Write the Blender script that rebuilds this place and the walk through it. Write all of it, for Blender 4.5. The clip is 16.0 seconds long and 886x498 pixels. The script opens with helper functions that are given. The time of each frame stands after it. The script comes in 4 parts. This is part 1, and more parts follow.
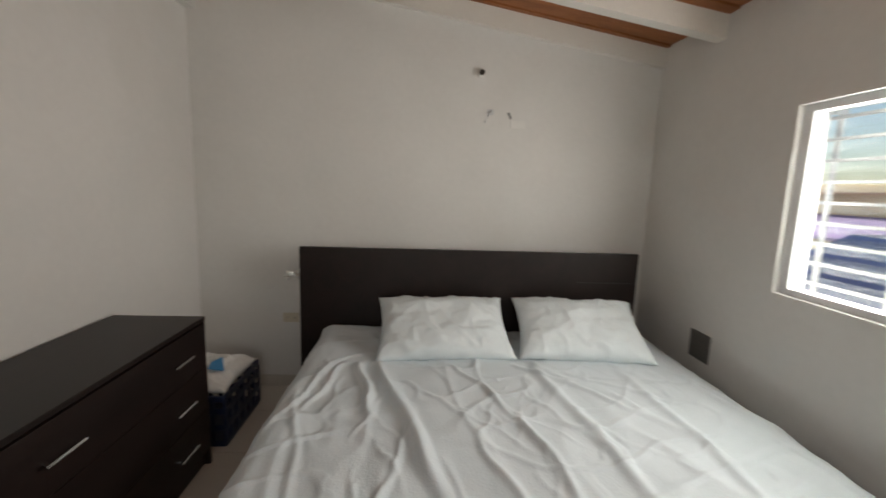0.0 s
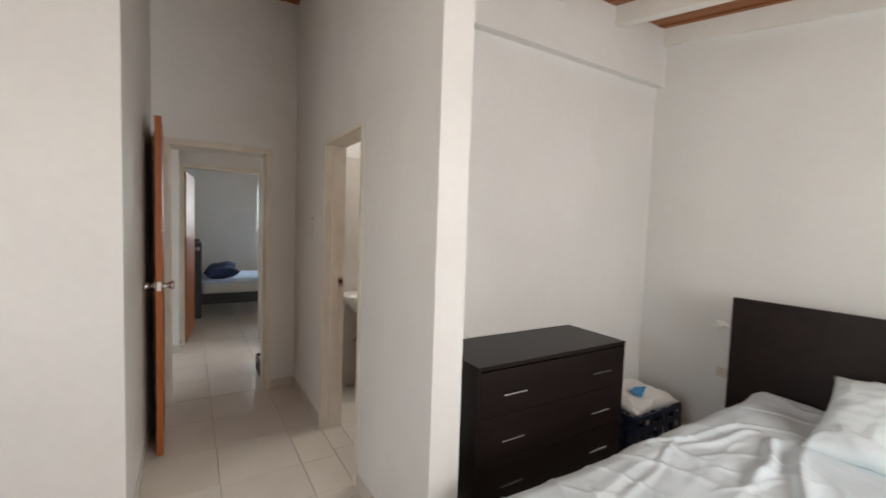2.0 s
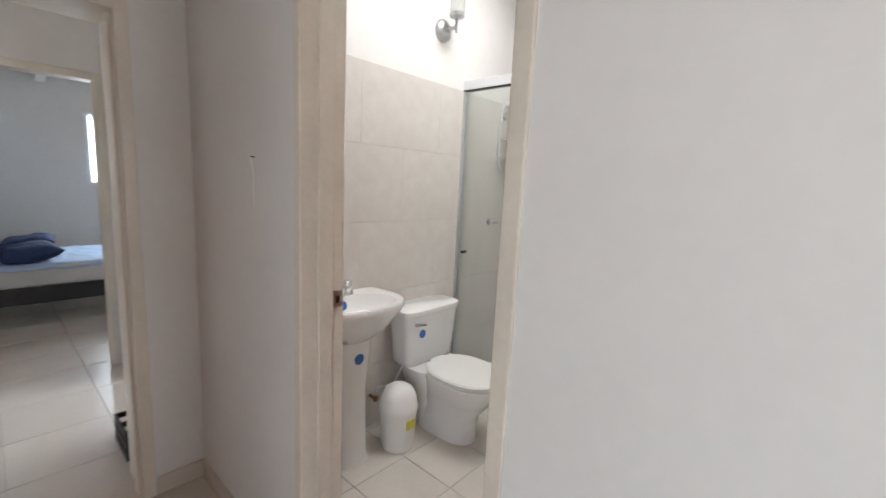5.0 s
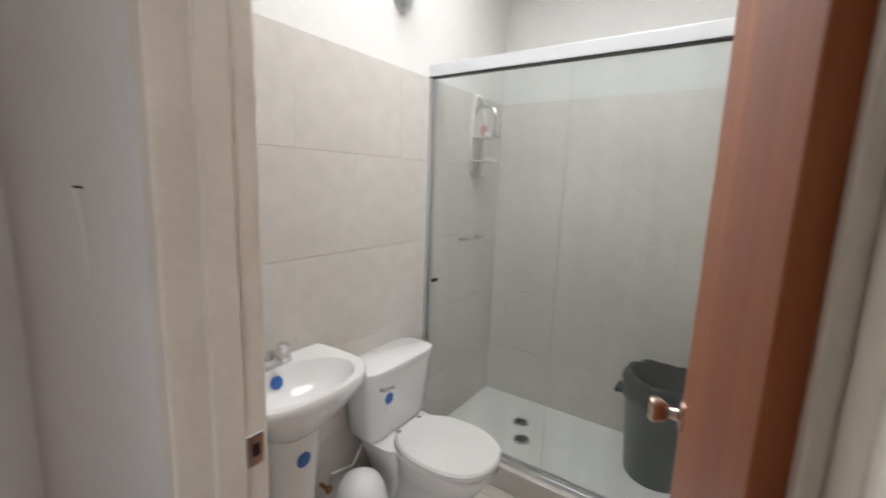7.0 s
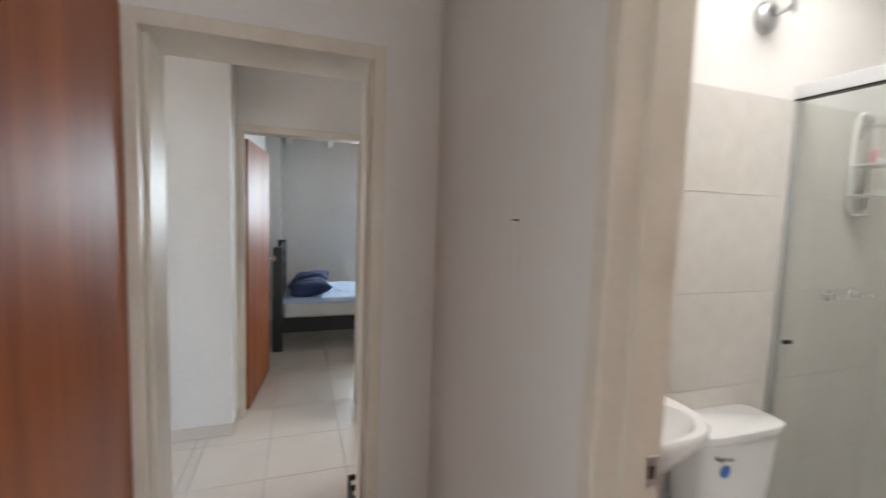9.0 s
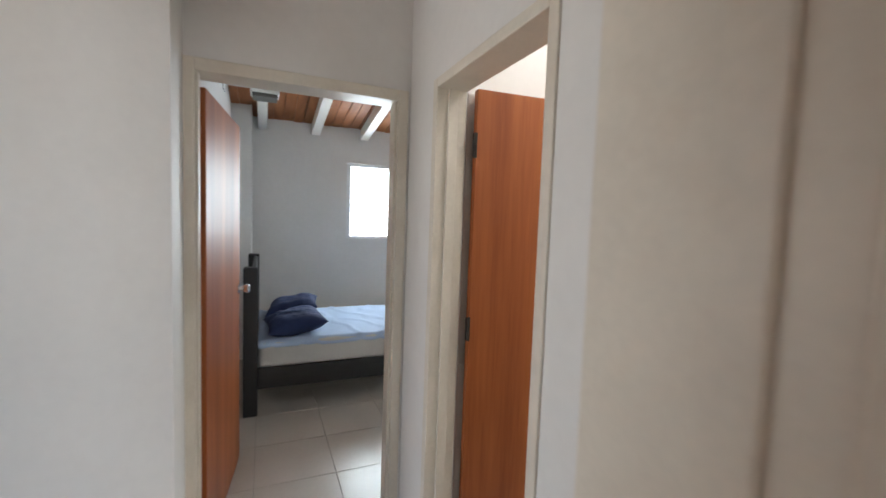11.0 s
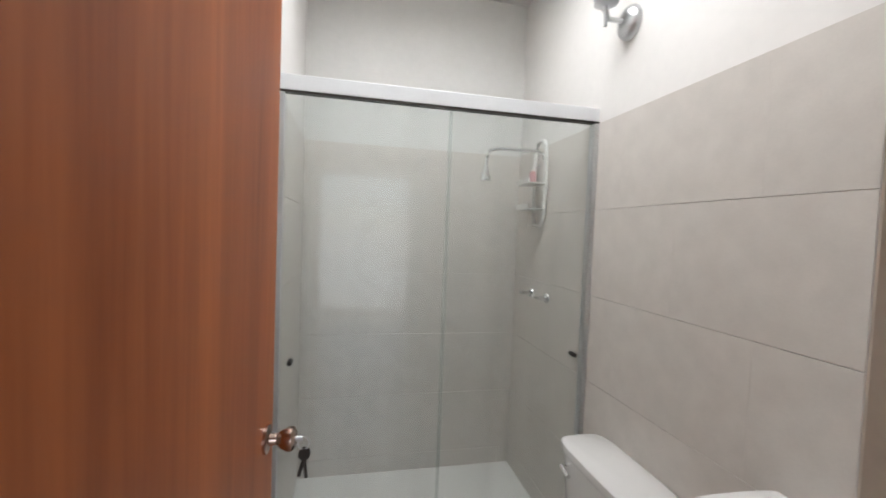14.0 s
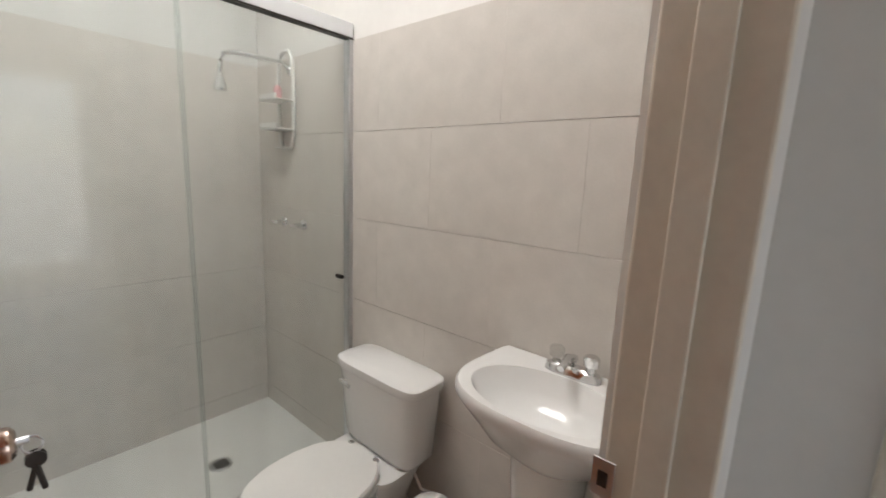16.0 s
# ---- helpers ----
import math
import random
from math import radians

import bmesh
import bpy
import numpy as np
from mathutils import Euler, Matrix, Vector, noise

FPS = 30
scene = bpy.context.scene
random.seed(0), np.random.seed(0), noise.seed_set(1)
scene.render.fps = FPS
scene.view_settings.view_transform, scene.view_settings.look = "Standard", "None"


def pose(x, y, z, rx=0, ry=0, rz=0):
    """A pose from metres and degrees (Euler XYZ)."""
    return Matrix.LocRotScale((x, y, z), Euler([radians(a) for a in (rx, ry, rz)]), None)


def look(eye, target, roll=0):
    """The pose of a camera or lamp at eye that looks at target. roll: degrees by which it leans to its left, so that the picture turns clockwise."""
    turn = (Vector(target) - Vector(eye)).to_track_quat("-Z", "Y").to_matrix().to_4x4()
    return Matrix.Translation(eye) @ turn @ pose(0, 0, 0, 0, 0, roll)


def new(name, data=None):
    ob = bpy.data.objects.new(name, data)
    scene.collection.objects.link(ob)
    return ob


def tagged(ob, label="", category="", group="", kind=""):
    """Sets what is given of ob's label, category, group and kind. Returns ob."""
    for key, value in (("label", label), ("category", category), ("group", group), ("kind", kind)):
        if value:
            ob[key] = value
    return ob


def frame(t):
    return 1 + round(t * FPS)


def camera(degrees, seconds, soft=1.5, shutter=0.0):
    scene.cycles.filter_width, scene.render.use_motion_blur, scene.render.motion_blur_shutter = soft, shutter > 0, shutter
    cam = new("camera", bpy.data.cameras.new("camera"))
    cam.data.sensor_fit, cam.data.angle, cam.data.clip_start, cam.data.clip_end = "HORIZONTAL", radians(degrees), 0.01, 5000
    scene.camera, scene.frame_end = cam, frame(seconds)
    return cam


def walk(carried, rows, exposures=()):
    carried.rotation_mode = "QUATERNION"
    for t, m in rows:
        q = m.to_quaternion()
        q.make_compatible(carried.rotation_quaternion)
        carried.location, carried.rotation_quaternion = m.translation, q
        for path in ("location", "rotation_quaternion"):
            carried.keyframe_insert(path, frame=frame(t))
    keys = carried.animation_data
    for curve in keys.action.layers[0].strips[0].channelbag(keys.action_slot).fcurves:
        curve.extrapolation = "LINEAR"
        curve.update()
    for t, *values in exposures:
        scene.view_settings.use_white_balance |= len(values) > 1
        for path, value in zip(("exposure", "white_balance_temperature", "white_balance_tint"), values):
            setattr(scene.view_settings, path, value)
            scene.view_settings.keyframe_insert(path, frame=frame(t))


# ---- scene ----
cam = camera(93.5, 16.0, shutter=0.4)
PATH = [
    (0, (2.496, -0.671, 1.54), (2.621, 1.304, 1.246), 1.9),
    (0.5, (2.69, -0.634, 1.513), (2.288, 1.312, 1.287), 1.5),
    (1, (2.883, -0.626, 1.501), (2.139, 1.224, 1.352), 1.1),
    (1.5, (3.022, -0.776, 1.512), (1.742, 0.758, 1.414), 2.1),
    (1.6, (3.045, -0.811, 1.513), (1.64, 0.605, 1.373), 1.2),
    (2, (2.978, -0.817, 1.519), (1.274, 0.223, 1.4), 1.9),
    (2.5, (2.755, -0.832, 1.509), (1.0, 0.108, 1.324), 1.9),
    (3, (2.445, -0.84, 1.49), (0.738, 0.175, 1.258), 1.9),
    (3.5, (2.137, -0.793, 1.499), (0.497, 0.321, 1.24), 2.1),
    (4, (1.771, -0.778, 1.479), (0.146, 0.351, 1.186), 1.9),
    (4.5, (1.433, -0.766, 1.475), (-0.107, 0.475, 1.18), 2.1),
    (4.7, (1.321, -0.722, 1.461), (-0.132, 0.622, 1.172), 2.5),
    (6.8, (0.687, -0.265, 1.545), (-0.299, 1.443, 1.215), 2.4),
    (7, (0.68, -0.252, 1.565), (-0.439, 1.373, 1.243), 2.1),
    (7.5, (0.706, -0.26, 1.604), (-0.715, 1.119, 1.323), 2.1),
    (8, (0.743, -0.28, 1.606), (-0.879, 0.875, 1.421), 2.0),
    (8.5, (0.707, -0.372, 1.566), (-1.02, 0.625, 1.412), 2.0),
    (9, (0.593, -0.49, 1.538), (-1.291, 0.16, 1.372), 2.0),
    (9.2, (0.513, -0.545, 1.528), (-1.406, -0.01, 1.349), 2.1),
    (11.5, (-1.137, -0.63, 1.522), (-2.832, 0.427, 1.431), 1.8),
    (12, (-1.444, -0.607, 1.516), (-2.743, 0.913, 1.458), 2.1),
    (12.5, (-1.684, -0.53, 1.515), (-2.483, 1.303, 1.475), 1.8),
    (13, (-1.823, -0.367, 1.529), (-2.171, 1.602, 1.478), 1.8),
    (13.5, (-1.93, -0.241, 1.539), (-1.951, 1.758, 1.481), 1.5),
    (14, (-2.063, -0.15, 1.548), (-1.634, 1.801, 1.466), 2.2),
    (14.5, (-2.147, -0.12, 1.561), (-1.3, 1.689, 1.458), 2.2),
    (15, (-2.206, -0.078, 1.548), (-1.091, 1.575, 1.394), 2.2),
    (15.5, (-2.195, -0.033, 1.52), (-0.859, 1.435, 1.272), 2.4),
    (16, (-2.186, -0.042, 1.5), (-0.693, 1.241, 1.15), 2.4),
]
EXPOSURES = [(0, -0.1, 7300, 10), (0.5, 0.2, 7300, 10), (1.0, 0.5, 7350, 10), (1.5, 0.6, 7350, 10), (2.0, 0.75, 6900, 10), (3.0, 0.87, 6650, 10), (3.5, 0.87, 6600, 10),
             (4.5, 1.3, 6350, 10), (7.0, 1.2, 6150, 10), (8.0, 1.15, 6450, 10), (9.0, 1.25, 6450, 10), (11.5, 1.2, 6500, 10), (12.0, 0.85, 6350, 10), (12.5, 0.5, 6150, 10), (13, 0.82, 6200, 10),
             (14, 0.78, 6150, 10), (15, 0.72, 6300, 10), (16, 0.86, 6500, 10)]
walk(cam, [(t, look(eye, target, roll)) for t, eye, target, roll in PATH], EXPOSURES)

# ---- world and light ----
world = bpy.data.worlds.new("sky_world")
scene.world = world
world.use_nodes = True
wn = world.node_tree.nodes
sky = wn.new("ShaderNodeTexSky")
sky.sky_type, sky.sun_disc = 'NISHITA', False
sky.sun_elevation, sky.sun_rotation = radians(65), radians(219)
world.node_tree.links.new(sky.outputs[0], wn["Background"].inputs[0])
wn["Background"].inputs[1].default_value = 0.15

sun_data = bpy.data.lights.new("sun", 'SUN')
sun_data.energy, sun_data.angle, sun_data.color = 5.0, radians(0.6), (1, 0.95, 0.88)
sun_ob = new("sun", sun_data)
sun_ob.matrix_world = look((-4, -5, 14), (0, 0, 0))


def area_lamp(name, eye, target, sx, sy, watts, color=(1, 1, 1)):
    """Daylight entering through one opening; some openings are assumed and out of view."""
    d = bpy.data.lights.new(name, 'AREA')
    d.shape, d.size, d.size_y, d.energy, d.color = 'RECTANGLE', sx, sy, watts, color
    ob = new(name, d)
    ob.matrix_world = look(eye, target)
    return ob


area_lamp("daylight_bedroom_window", (4.35, 0.55, 1.5), (0, 0.55, 1.2), 1.3, 0.84, 36, (0.98, 0.98, 1.0))
area_lamp("daylight_far_bedroom_window", (-5.97, 0.9, 1.7), (0, 0.9, 1.3), 1.2, 0.85, 22, (0.82, 0.91, 1.0))
area_lamp("daylight_bath_skylight", (0.05, 1.2, 3.2), (0.05, 1.2, 0), 0.7, 0.9, 14, (1, 0.98, 0.96))
area_lamp("daylight_second_bath_skylight", (-1.68, 1.2, 3.2), (-1.68, 1.2, 0), 0.7, 0.9, 16, (1, 0.98, 0.96))
# this hall opening is out of view; its place and size are assumed
area_lamp("daylight_hall_opening", (-1.85, -4.28, 1.3), (-1.85, 0, 1.3), 1.54, 2.3, 13, (0.93, 0.96, 1.0))
# added fill lamp, no window known here; brightens the corridor and bedroom
area_lamp("bedroom_south_fill", (2.6, -2.67, 1.6), (2.4, 0.5, 1.2), 1.5, 0.95, 15, (0.95, 0.97, 1.0))


# ---- materials ----
def material(name, color, rough=0.5, metal=0.0, vary=0.08, scale=4.0, fine=60.0, bump=0.0, bump_scale=80.0, spec=0.5, coat=0.0,
             stretch=(1, 1, 1), random_shift=0.0, stain=None, stain_scale=1.2):
    """Base colour with broad and fine variation, roughness variation and a little relief."""
    m = bpy.data.materials.new(name)
    m.use_nodes = True
    n, l = m.node_tree.nodes, m.node_tree.links
    b = n["Principled BSDF"]
    tc, mp = n.new("ShaderNodeTexCoord"), n.new("ShaderNodeMapping")
    l.new(tc.outputs["Object"], mp.inputs[0])
    mp.inputs["Scale"].default_value = stretch
    big, small = n.new("ShaderNodeTexNoise"), n.new("ShaderNodeTexNoise")
    for tex, s, d in ((big, scale, 4), (small, fine, 3)):
        tex.inputs["Scale"].default_value, tex.inputs["Detail"].default_value = s, d
        l.new(mp.outputs[0], tex.inputs["Vector"])
    mix = n.new("ShaderNodeMath")
    mix.operation = 'MULTIPLY_ADD'
    l.new(small.outputs[0], mix.inputs[0])
    mix.inputs[1].default_value = 0.45
    l.new(big.outputs[0], mix.inputs[2])
    value = mix.outputs[0]
    if random_shift:
        oi, sh = n.new("ShaderNodeObjectInfo"), n.new("ShaderNodeMath")
        sh.operation = 'MULTIPLY_ADD'
        l.new(oi.outputs["Random"], sh.inputs[0])
        sh.inputs[1].default_value = random_shift
        l.new(value, sh.inputs[2])
        value = sh.outputs[0]
    ramp = n.new("ShaderNodeValToRGB")
    e = ramp.color_ramp.elements
    e[0].position, e[1].position = 0.45, 1.0
    e[0].color = (*[c * (1 - vary) for c in color], 1)
    e[1].color = (*[min(1, c * (1 + vary)) for c in color], 1)
    l.new(value, ramp.inputs[0])
    out = ramp.outputs[0]
    if stain:
        st, sr, mx = n.new("ShaderNodeTexNoise"), n.new("ShaderNodeValToRGB"), n.new("ShaderNodeMixRGB")
        st.inputs["Scale"].default_value, st.inputs["Detail"].default_value = stain_scale, 6
        l.new(tc.outputs["Object"], st.inputs["Vector"])
        sr.color_ramp.elements[0].position, sr.color_ramp.elements[1].position = 0.55, 0.75
        sr.color_ramp.elements[1].color = (0.5, 0.5, 0.5, 1)
        l.new(st.outputs[0], sr.inputs[0])
        l.new(sr.outputs[0], mx.inputs[0])
        l.new(out, mx.inputs[1])
        mx.inputs[2].default_value = (*stain, 1)
        out = mx.outputs[0]
    l.new(out, b.inputs["Base Color"])
    rr = n.new("ShaderNodeMapRange")
    rr.inputs["To Min"].default_value, rr.inputs["To Max"].default_value = max(0.02, rough * 0.85), min(1, rough * 1.15)
    l.new(small.outputs[0], rr.inputs["Value"])
    l.new(rr.outputs[0], b.inputs["Roughness"])
    b.inputs["Metallic"].default_value = metal
    b.inputs["Specular IOR Level"].default_value = spec
    b.inputs["Coat Weight"].default_value = coat
    b.inputs["Coat Roughness"].default_value = 0.12
    if bump:
        bn, bt = n.new("ShaderNodeBump"), n.new("ShaderNodeTexNoise")
        bt.inputs["Scale"].default_value, bt.inputs["Detail"].default_value = bump_scale, 4
        l.new(mp.outputs[0], bt.inputs["Vector"])
        bn.inputs["Strength"].default_value, bn.inputs["Distance"].default_value = bump, 0.004
        l.new(bt.outputs[0], bn.inputs["Height"])
        l.new(bn.outputs[0], b.inputs["Normal"])
    return m


def wood(name, dark, light, rough, axis='Z', scale=7.0, coat=0.0, random_shift=0.0, spec=0.5):
    """Veneer or plank: long wavering grain along one axis."""
    m = bpy.data.materials.new(name)
    m.use_nodes = True
    n, l = m.node_tree.nodes, m.node_tree.links
    b = n["Principled BSDF"]
    tc, mp = n.new("ShaderNodeTexCoord"), n.new("ShaderNodeMapping")
    l.new(tc.outputs["Object"], mp.inputs[0])
    s = {'X': (0.06, 1, 1), 'Y': (1, 0.06, 1), 'Z': (1, 1, 0.06)}[axis]
    mp.inputs["Scale"].default_value = s
    if random_shift:
        oi, sc = n.new("ShaderNodeObjectInfo"), n.new("ShaderNodeVectorMath")
        sc.operation = 'SCALE'
        cb = n.new("ShaderNodeCombineXYZ")
        for i in range(3):
            l.new(oi.outputs["Random"], cb.inputs[i])
        l.new(cb.outputs[0], sc.inputs[0])
        sc.inputs["Scale"].default_value = random_shift
        l.new(sc.outputs[0], mp.inputs["Location"])
    a, f = n.new("ShaderNodeTexNoise"), n.new("ShaderNodeTexNoise")
    a.inputs["Scale"].default_value, a.inputs["Detail"].default_value, a.inputs["Distortion"].default_value = scale, 6, 1.2
    f.inputs["Scale"].default_value, f.inputs["Detail"].default_value = scale * 14, 3
    for tex in (a, f):
        l.new(mp.outputs[0], tex.inputs["Vector"])
    mx = n.new("ShaderNodeMath")
    mx.operation = 'MULTIPLY_ADD'
    l.new(f.outputs[0], mx.inputs[0])
    mx.inputs[1].default_value = 0.3
    l.new(a.outputs[0], mx.inputs[2])
    r = n.new("ShaderNodeValToRGB")
    r.color_ramp.elements[0].position, r.color_ramp.elements[1].position = 0.4, 0.95
    r.color_ramp.elements[0].color, r.color_ramp.elements[1].color = (*dark, 1), (*light, 1)
    l.new(mx.outputs[0], r.inputs[0])
    l.new(r.outputs[0], b.inputs["Base Color"])
    b.inputs["Roughness"].default_value = rough
    b.inputs["Specular IOR Level"].default_value = spec
    b.inputs["Coat Weight"].default_value = coat
    b.inputs["Coat Roughness"].default_value = 0.2
    bn = n.new("ShaderNodeBump")
    bn.inputs["Strength"].default_value, bn.inputs["Distance"].default_value = 0.15, 0.002
    l.new(mx.outputs[0], bn.inputs["Height"])
    l.new(bn.outputs[0], b.inputs["Normal"])
    return m


def glass_material(name, tint, film=0.0, obscured=False):
    """Clear sheet glass, or glass with a film of soap and lime."""
    m = bpy.data.materials.new(name)
    m.use_nodes = True
    n, l = m.node_tree.nodes, m.node_tree.links
    for x in list(n):
        if x.type != 'OUTPUT_MATERIAL':
            n.remove(x)
    out = n["Material Output"]
    tr, gl, mx, fr = n.new("ShaderNodeBsdfTransparent"), n.new("ShaderNodeBsdfGlossy"), n.new("ShaderNodeMixShader"), n.new("ShaderNodeLayerWeight")
    tr.inputs[0].default_value = (*tint, 1)
    gl.inputs["Roughness"].default_value = 0.02
    fr.inputs["Blend"].default_value = 0.5
    pw, ma = n.new("ShaderNodeMath"), n.new("ShaderNodeMath")
    pw.operation, ma.operation = 'POWER', 'MULTIPLY_ADD'
    l.new(fr.outputs["Facing"], pw.inputs[0])
    pw.inputs[1].default_value = 4.0
    l.new(pw.outputs[0], ma.inputs[0])
    ma.inputs[1].default_value, ma.inputs[2].default_value = 0.7, 0.022
    l.new(ma.outputs[0], mx.inputs[0])
    l.new(tr.outputs[0], mx.inputs[1])
    l.new(gl.outputs[0], mx.inputs[2])
    last = mx
    if film:
        df, m2 = n.new("ShaderNodeBsdfTranslucent" if obscured else "ShaderNodeBsdfDiffuse"), n.new("ShaderNodeMixShader")
        df.inputs[0].default_value = (0.75, 0.78, 0.77, 1)
        tc, mp, nt, mr = n.new("ShaderNodeTexCoord"), n.new("ShaderNodeMapping"), n.new("ShaderNodeTexNoise"), n.new("ShaderNodeMapRange")
        mp.inputs["Scale"].default_value = (5, 5, 0.5)
        nt.inputs["Scale"].default_value, nt.inputs["Detail"].default_value = 1.6, 5
        l.new(tc.outputs["Object"], mp.inputs[0])
        l.new(mp.outputs[0], nt.inputs["Vector"])
        l.new(nt.outputs[0], mr.inputs["Value"])
        mr.inputs["From Min"].default_value, mr.inputs["From Max"].default_value = 0.3, 0.75
        mr.inputs["To Min"].default_value, mr.inputs["To Max"].default_value = film * 0.35, film * 1.5
        l.new(mr.outputs[0], m2.inputs[0])
        l.new(mx.outputs[0], m2.inputs[1])
        l.new(df.outputs[0], m2.inputs[2])
        last = m2
    l.new(last.outputs[0], out.inputs[0])
    return m


PAINT = material("wall_paint", (0.72, 0.71, 0.685), 0.62, vary=0.05, scale=1.6, fine=25, bump=0.12, bump_scale=45, stain=(0.64, 0.62, 0.58))
BATH_PAINT = material("bath_wall_paint", (0.80, 0.78, 0.75), 0.6, vary=0.04, scale=1.5, fine=25, bump=0.1, bump_scale=45)
CEIL_PAINT = material("ceiling_paint", (0.8, 0.79, 0.76), 0.7, vary=0.03, bump=0.08)
BEAM_PAINT = material("beam_paint", (0.76, 0.74, 0.69), 0.5, vary=0.06, scale=3, bump=0.1)
FRAME_PAINT = material("door_frame_enamel", (0.68, 0.63, 0.54), 0.38, vary=0.08, scale=5, bump=0.08, bump_scale=30, stain=(0.56, 0.49, 0.40), stain_scale=4)
FLOOR_TILE = material("floor_tile_glaze", (0.60, 0.56, 0.50), 0.22, vary=0.06, scale=3, fine=40, random_shift=0.25, bump=0.03, bump_scale=20)
GROUT = material("grout", (0.50, 0.47, 0.425), 0.9, vary=0.2, scale=12, bump=0.2)
WALL_TILE = material("bath_tile_glaze", (0.64, 0.60, 0.555), 0.3, vary=0.06, scale=2.2, fine=30, random_shift=0.07, stretch=(5, 5, 0.6), stain=(0.58, 0.53, 0.47))
TILE_GROUT = material("bath_grout", (0.60, 0.56, 0.515), 0.9, vary=0.2, scale=10)
DOOR_WOOD = wood("door_veneer", (0.205, 0.047, 0.012), (0.46, 0.142, 0.042), 0.42, 'Z', 4.5, coat=0.0, spec=0.32)
PLANK = wood("ceiling_plank_wood", (0.22, 0.075, 0.028), (0.46, 0.18, 0.065), 0.5, 'X', 6, random_shift=5, spec=0.3)
WENGE = wood("dark_laminate", (0.0085, 0.0048, 0.0040), (0.018, 0.0096, 0.0082), 0.40, 'Y', 9, spec=0.33)
SHEET = material("bed_sheet_cotton", (0.65, 0.72, 0.755), 0.88, vary=0.05, scale=5, fine=300, bump=0.35, bump_scale=90, spec=0.2)
PILLOW = material("pillowcase_cotton", (0.67, 0.73, 0.745), 0.88, vary=0.05, scale=8, fine=300, bump=0.35, bump_scale=60, spec=0.2)
CERAMIC = material("white_porcelain", (0.80, 0.79, 0.77), 0.1, vary=0.02, scale=3, coat=0.4)
CHROME = material("chrome", (0.72, 0.72, 0.72), 0.14, metal=1.0, vary=0.05, scale=10)
STEEL = material("brushed_aluminium", (0.62, 0.63, 0.64), 0.33, metal=1.0, vary=0.05, stretch=(1, 1, 20))
WHITE_ALU = material("white_lacquered_aluminium", (0.74, 0.75, 0.76), 0.35, vary=0.03)
DARK_METAL = material("dark_metal", (0.05, 0.045, 0.04), 0.45, metal=0.7, vary=0.2, scale=30)
BRASS = material("brass", (0.38, 0.2, 0.09), 0.3, metal=1.0, vary=0.2, scale=30)
COPPER = material("worn_copper_chrome", (0.52, 0.40, 0.34), 0.2, metal=1.0, vary=0.25, scale=25)
WHITE_PLASTIC = material("white_plastic", (0.76, 0.75, 0.72), 0.35, vary=0.03)
IVORY_PLASTIC = material("ivory_plastic", (0.62, 0.56, 0.45), 0.4, vary=0.04)
GREY_PLASTIC = material("grey_plate", (0.12, 0.115, 0.105), 0.5, vary=0.12)
BIN_PLASTIC = material("dark_green_plastic", (0.018, 0.036, 0.036), 0.38, vary=0.2, scale=6)
BLACK_PLASTIC = material("black_plastic", (0.012, 0.012, 0.013), 0.42, vary=0.2, scale=8)
BLUE_PLASTIC = material("navy_plastic", (0.012, 0.02, 0.055), 0.4, vary=0.15)
NAVY_CLOTH = material("navy_cloth", (0.022, 0.040, 0.115), 0.9, vary=0.2, bump=0.2)
BLUE_SHEET = material("pale_blue_sheet", (0.42, 0.54, 0.72), 0.9, vary=0.06, scale=6, bump=0.4, bump_scale=30)
MATTRESS = material("mattress_side", (0.62, 0.61, 0.58), 0.9, vary=0.05, bump=0.3)
WHITE_CLOTH = material("white_cloth", (0.74, 0.73, 0.70), 0.9, vary=0.06, bump=0.4)
BLUE_PRINT = material("blue_print", (0.03, 0.24, 0.5), 0.5, vary=0.1)
LABEL_BLUE = material("blue_label", (0.04, 0.14, 0.42), 0.45, vary=0.1)
LABEL_YELLOW = material("yellow_label", (0.62, 0.55, 0.08), 0.5, vary=0.1)
WATER_GLASS = glass_material("shower_glass", (0.93, 0.95, 0.945), 0.05)
PANE = glass_material("window_glass", (0.96, 0.98, 0.975), 0.03)
MILK_PANE = glass_material("obscured_window_glass", (0.95, 0.97, 0.97), 0.55, True)
LAMP_GLASS = glass_material("lamp_glass", (0.93, 0.93, 0.92), 0.06)
OUT_WALL = material("ochre_facade", (0.62, 0.50, 0.32), 0.8, vary=0.12, scale=2, bump=0.2)
OUT_ROOF = material("violet_awning", (0.30, 0.25, 0.44), 0.7, vary=0.15)
CAR_BLUE = material("blue_paint", (0.04, 0.07, 0.19), 0.3, vary=0.1, coat=0.4)
EARTH = material("ground_concrete", (0.36, 0.34, 0.30), 0.9, vary=0.2, scale=1.0, bump=0.3)
RED_WOOD = material("red_plastic", (0.35, 0.03, 0.03), 0.45, vary=0.1)
RUBBER = material("grey_rubber", (0.10, 0.10, 0.095), 0.8, vary=0.1)


# ---- mesh helpers ----
def box(bm, x0, x1, y0, y1, z0, z1, bevel=0.0, segs=2):
    """A box between limits; only its own edges are bevelled."""
    vs = [bm.verts.new((x, y, z)) for x in (x0, x1) for y in (y0, y1) for z in (z0, z1)]
    fs = [bm.faces.new([vs[i] for i in q]) for q in ((0, 1, 3, 2), (4, 6, 7, 5), (0, 4, 5, 1), (2, 3, 7, 6), (0, 2, 6, 4), (1, 5, 7, 3))]
    if bevel:
        es = list({e for f in fs for e in f.edges})
        bmesh.ops.bevel(bm, geom=es, offset=bevel, segments=segs, affect='EDGES', profile=0.5)
    return bm


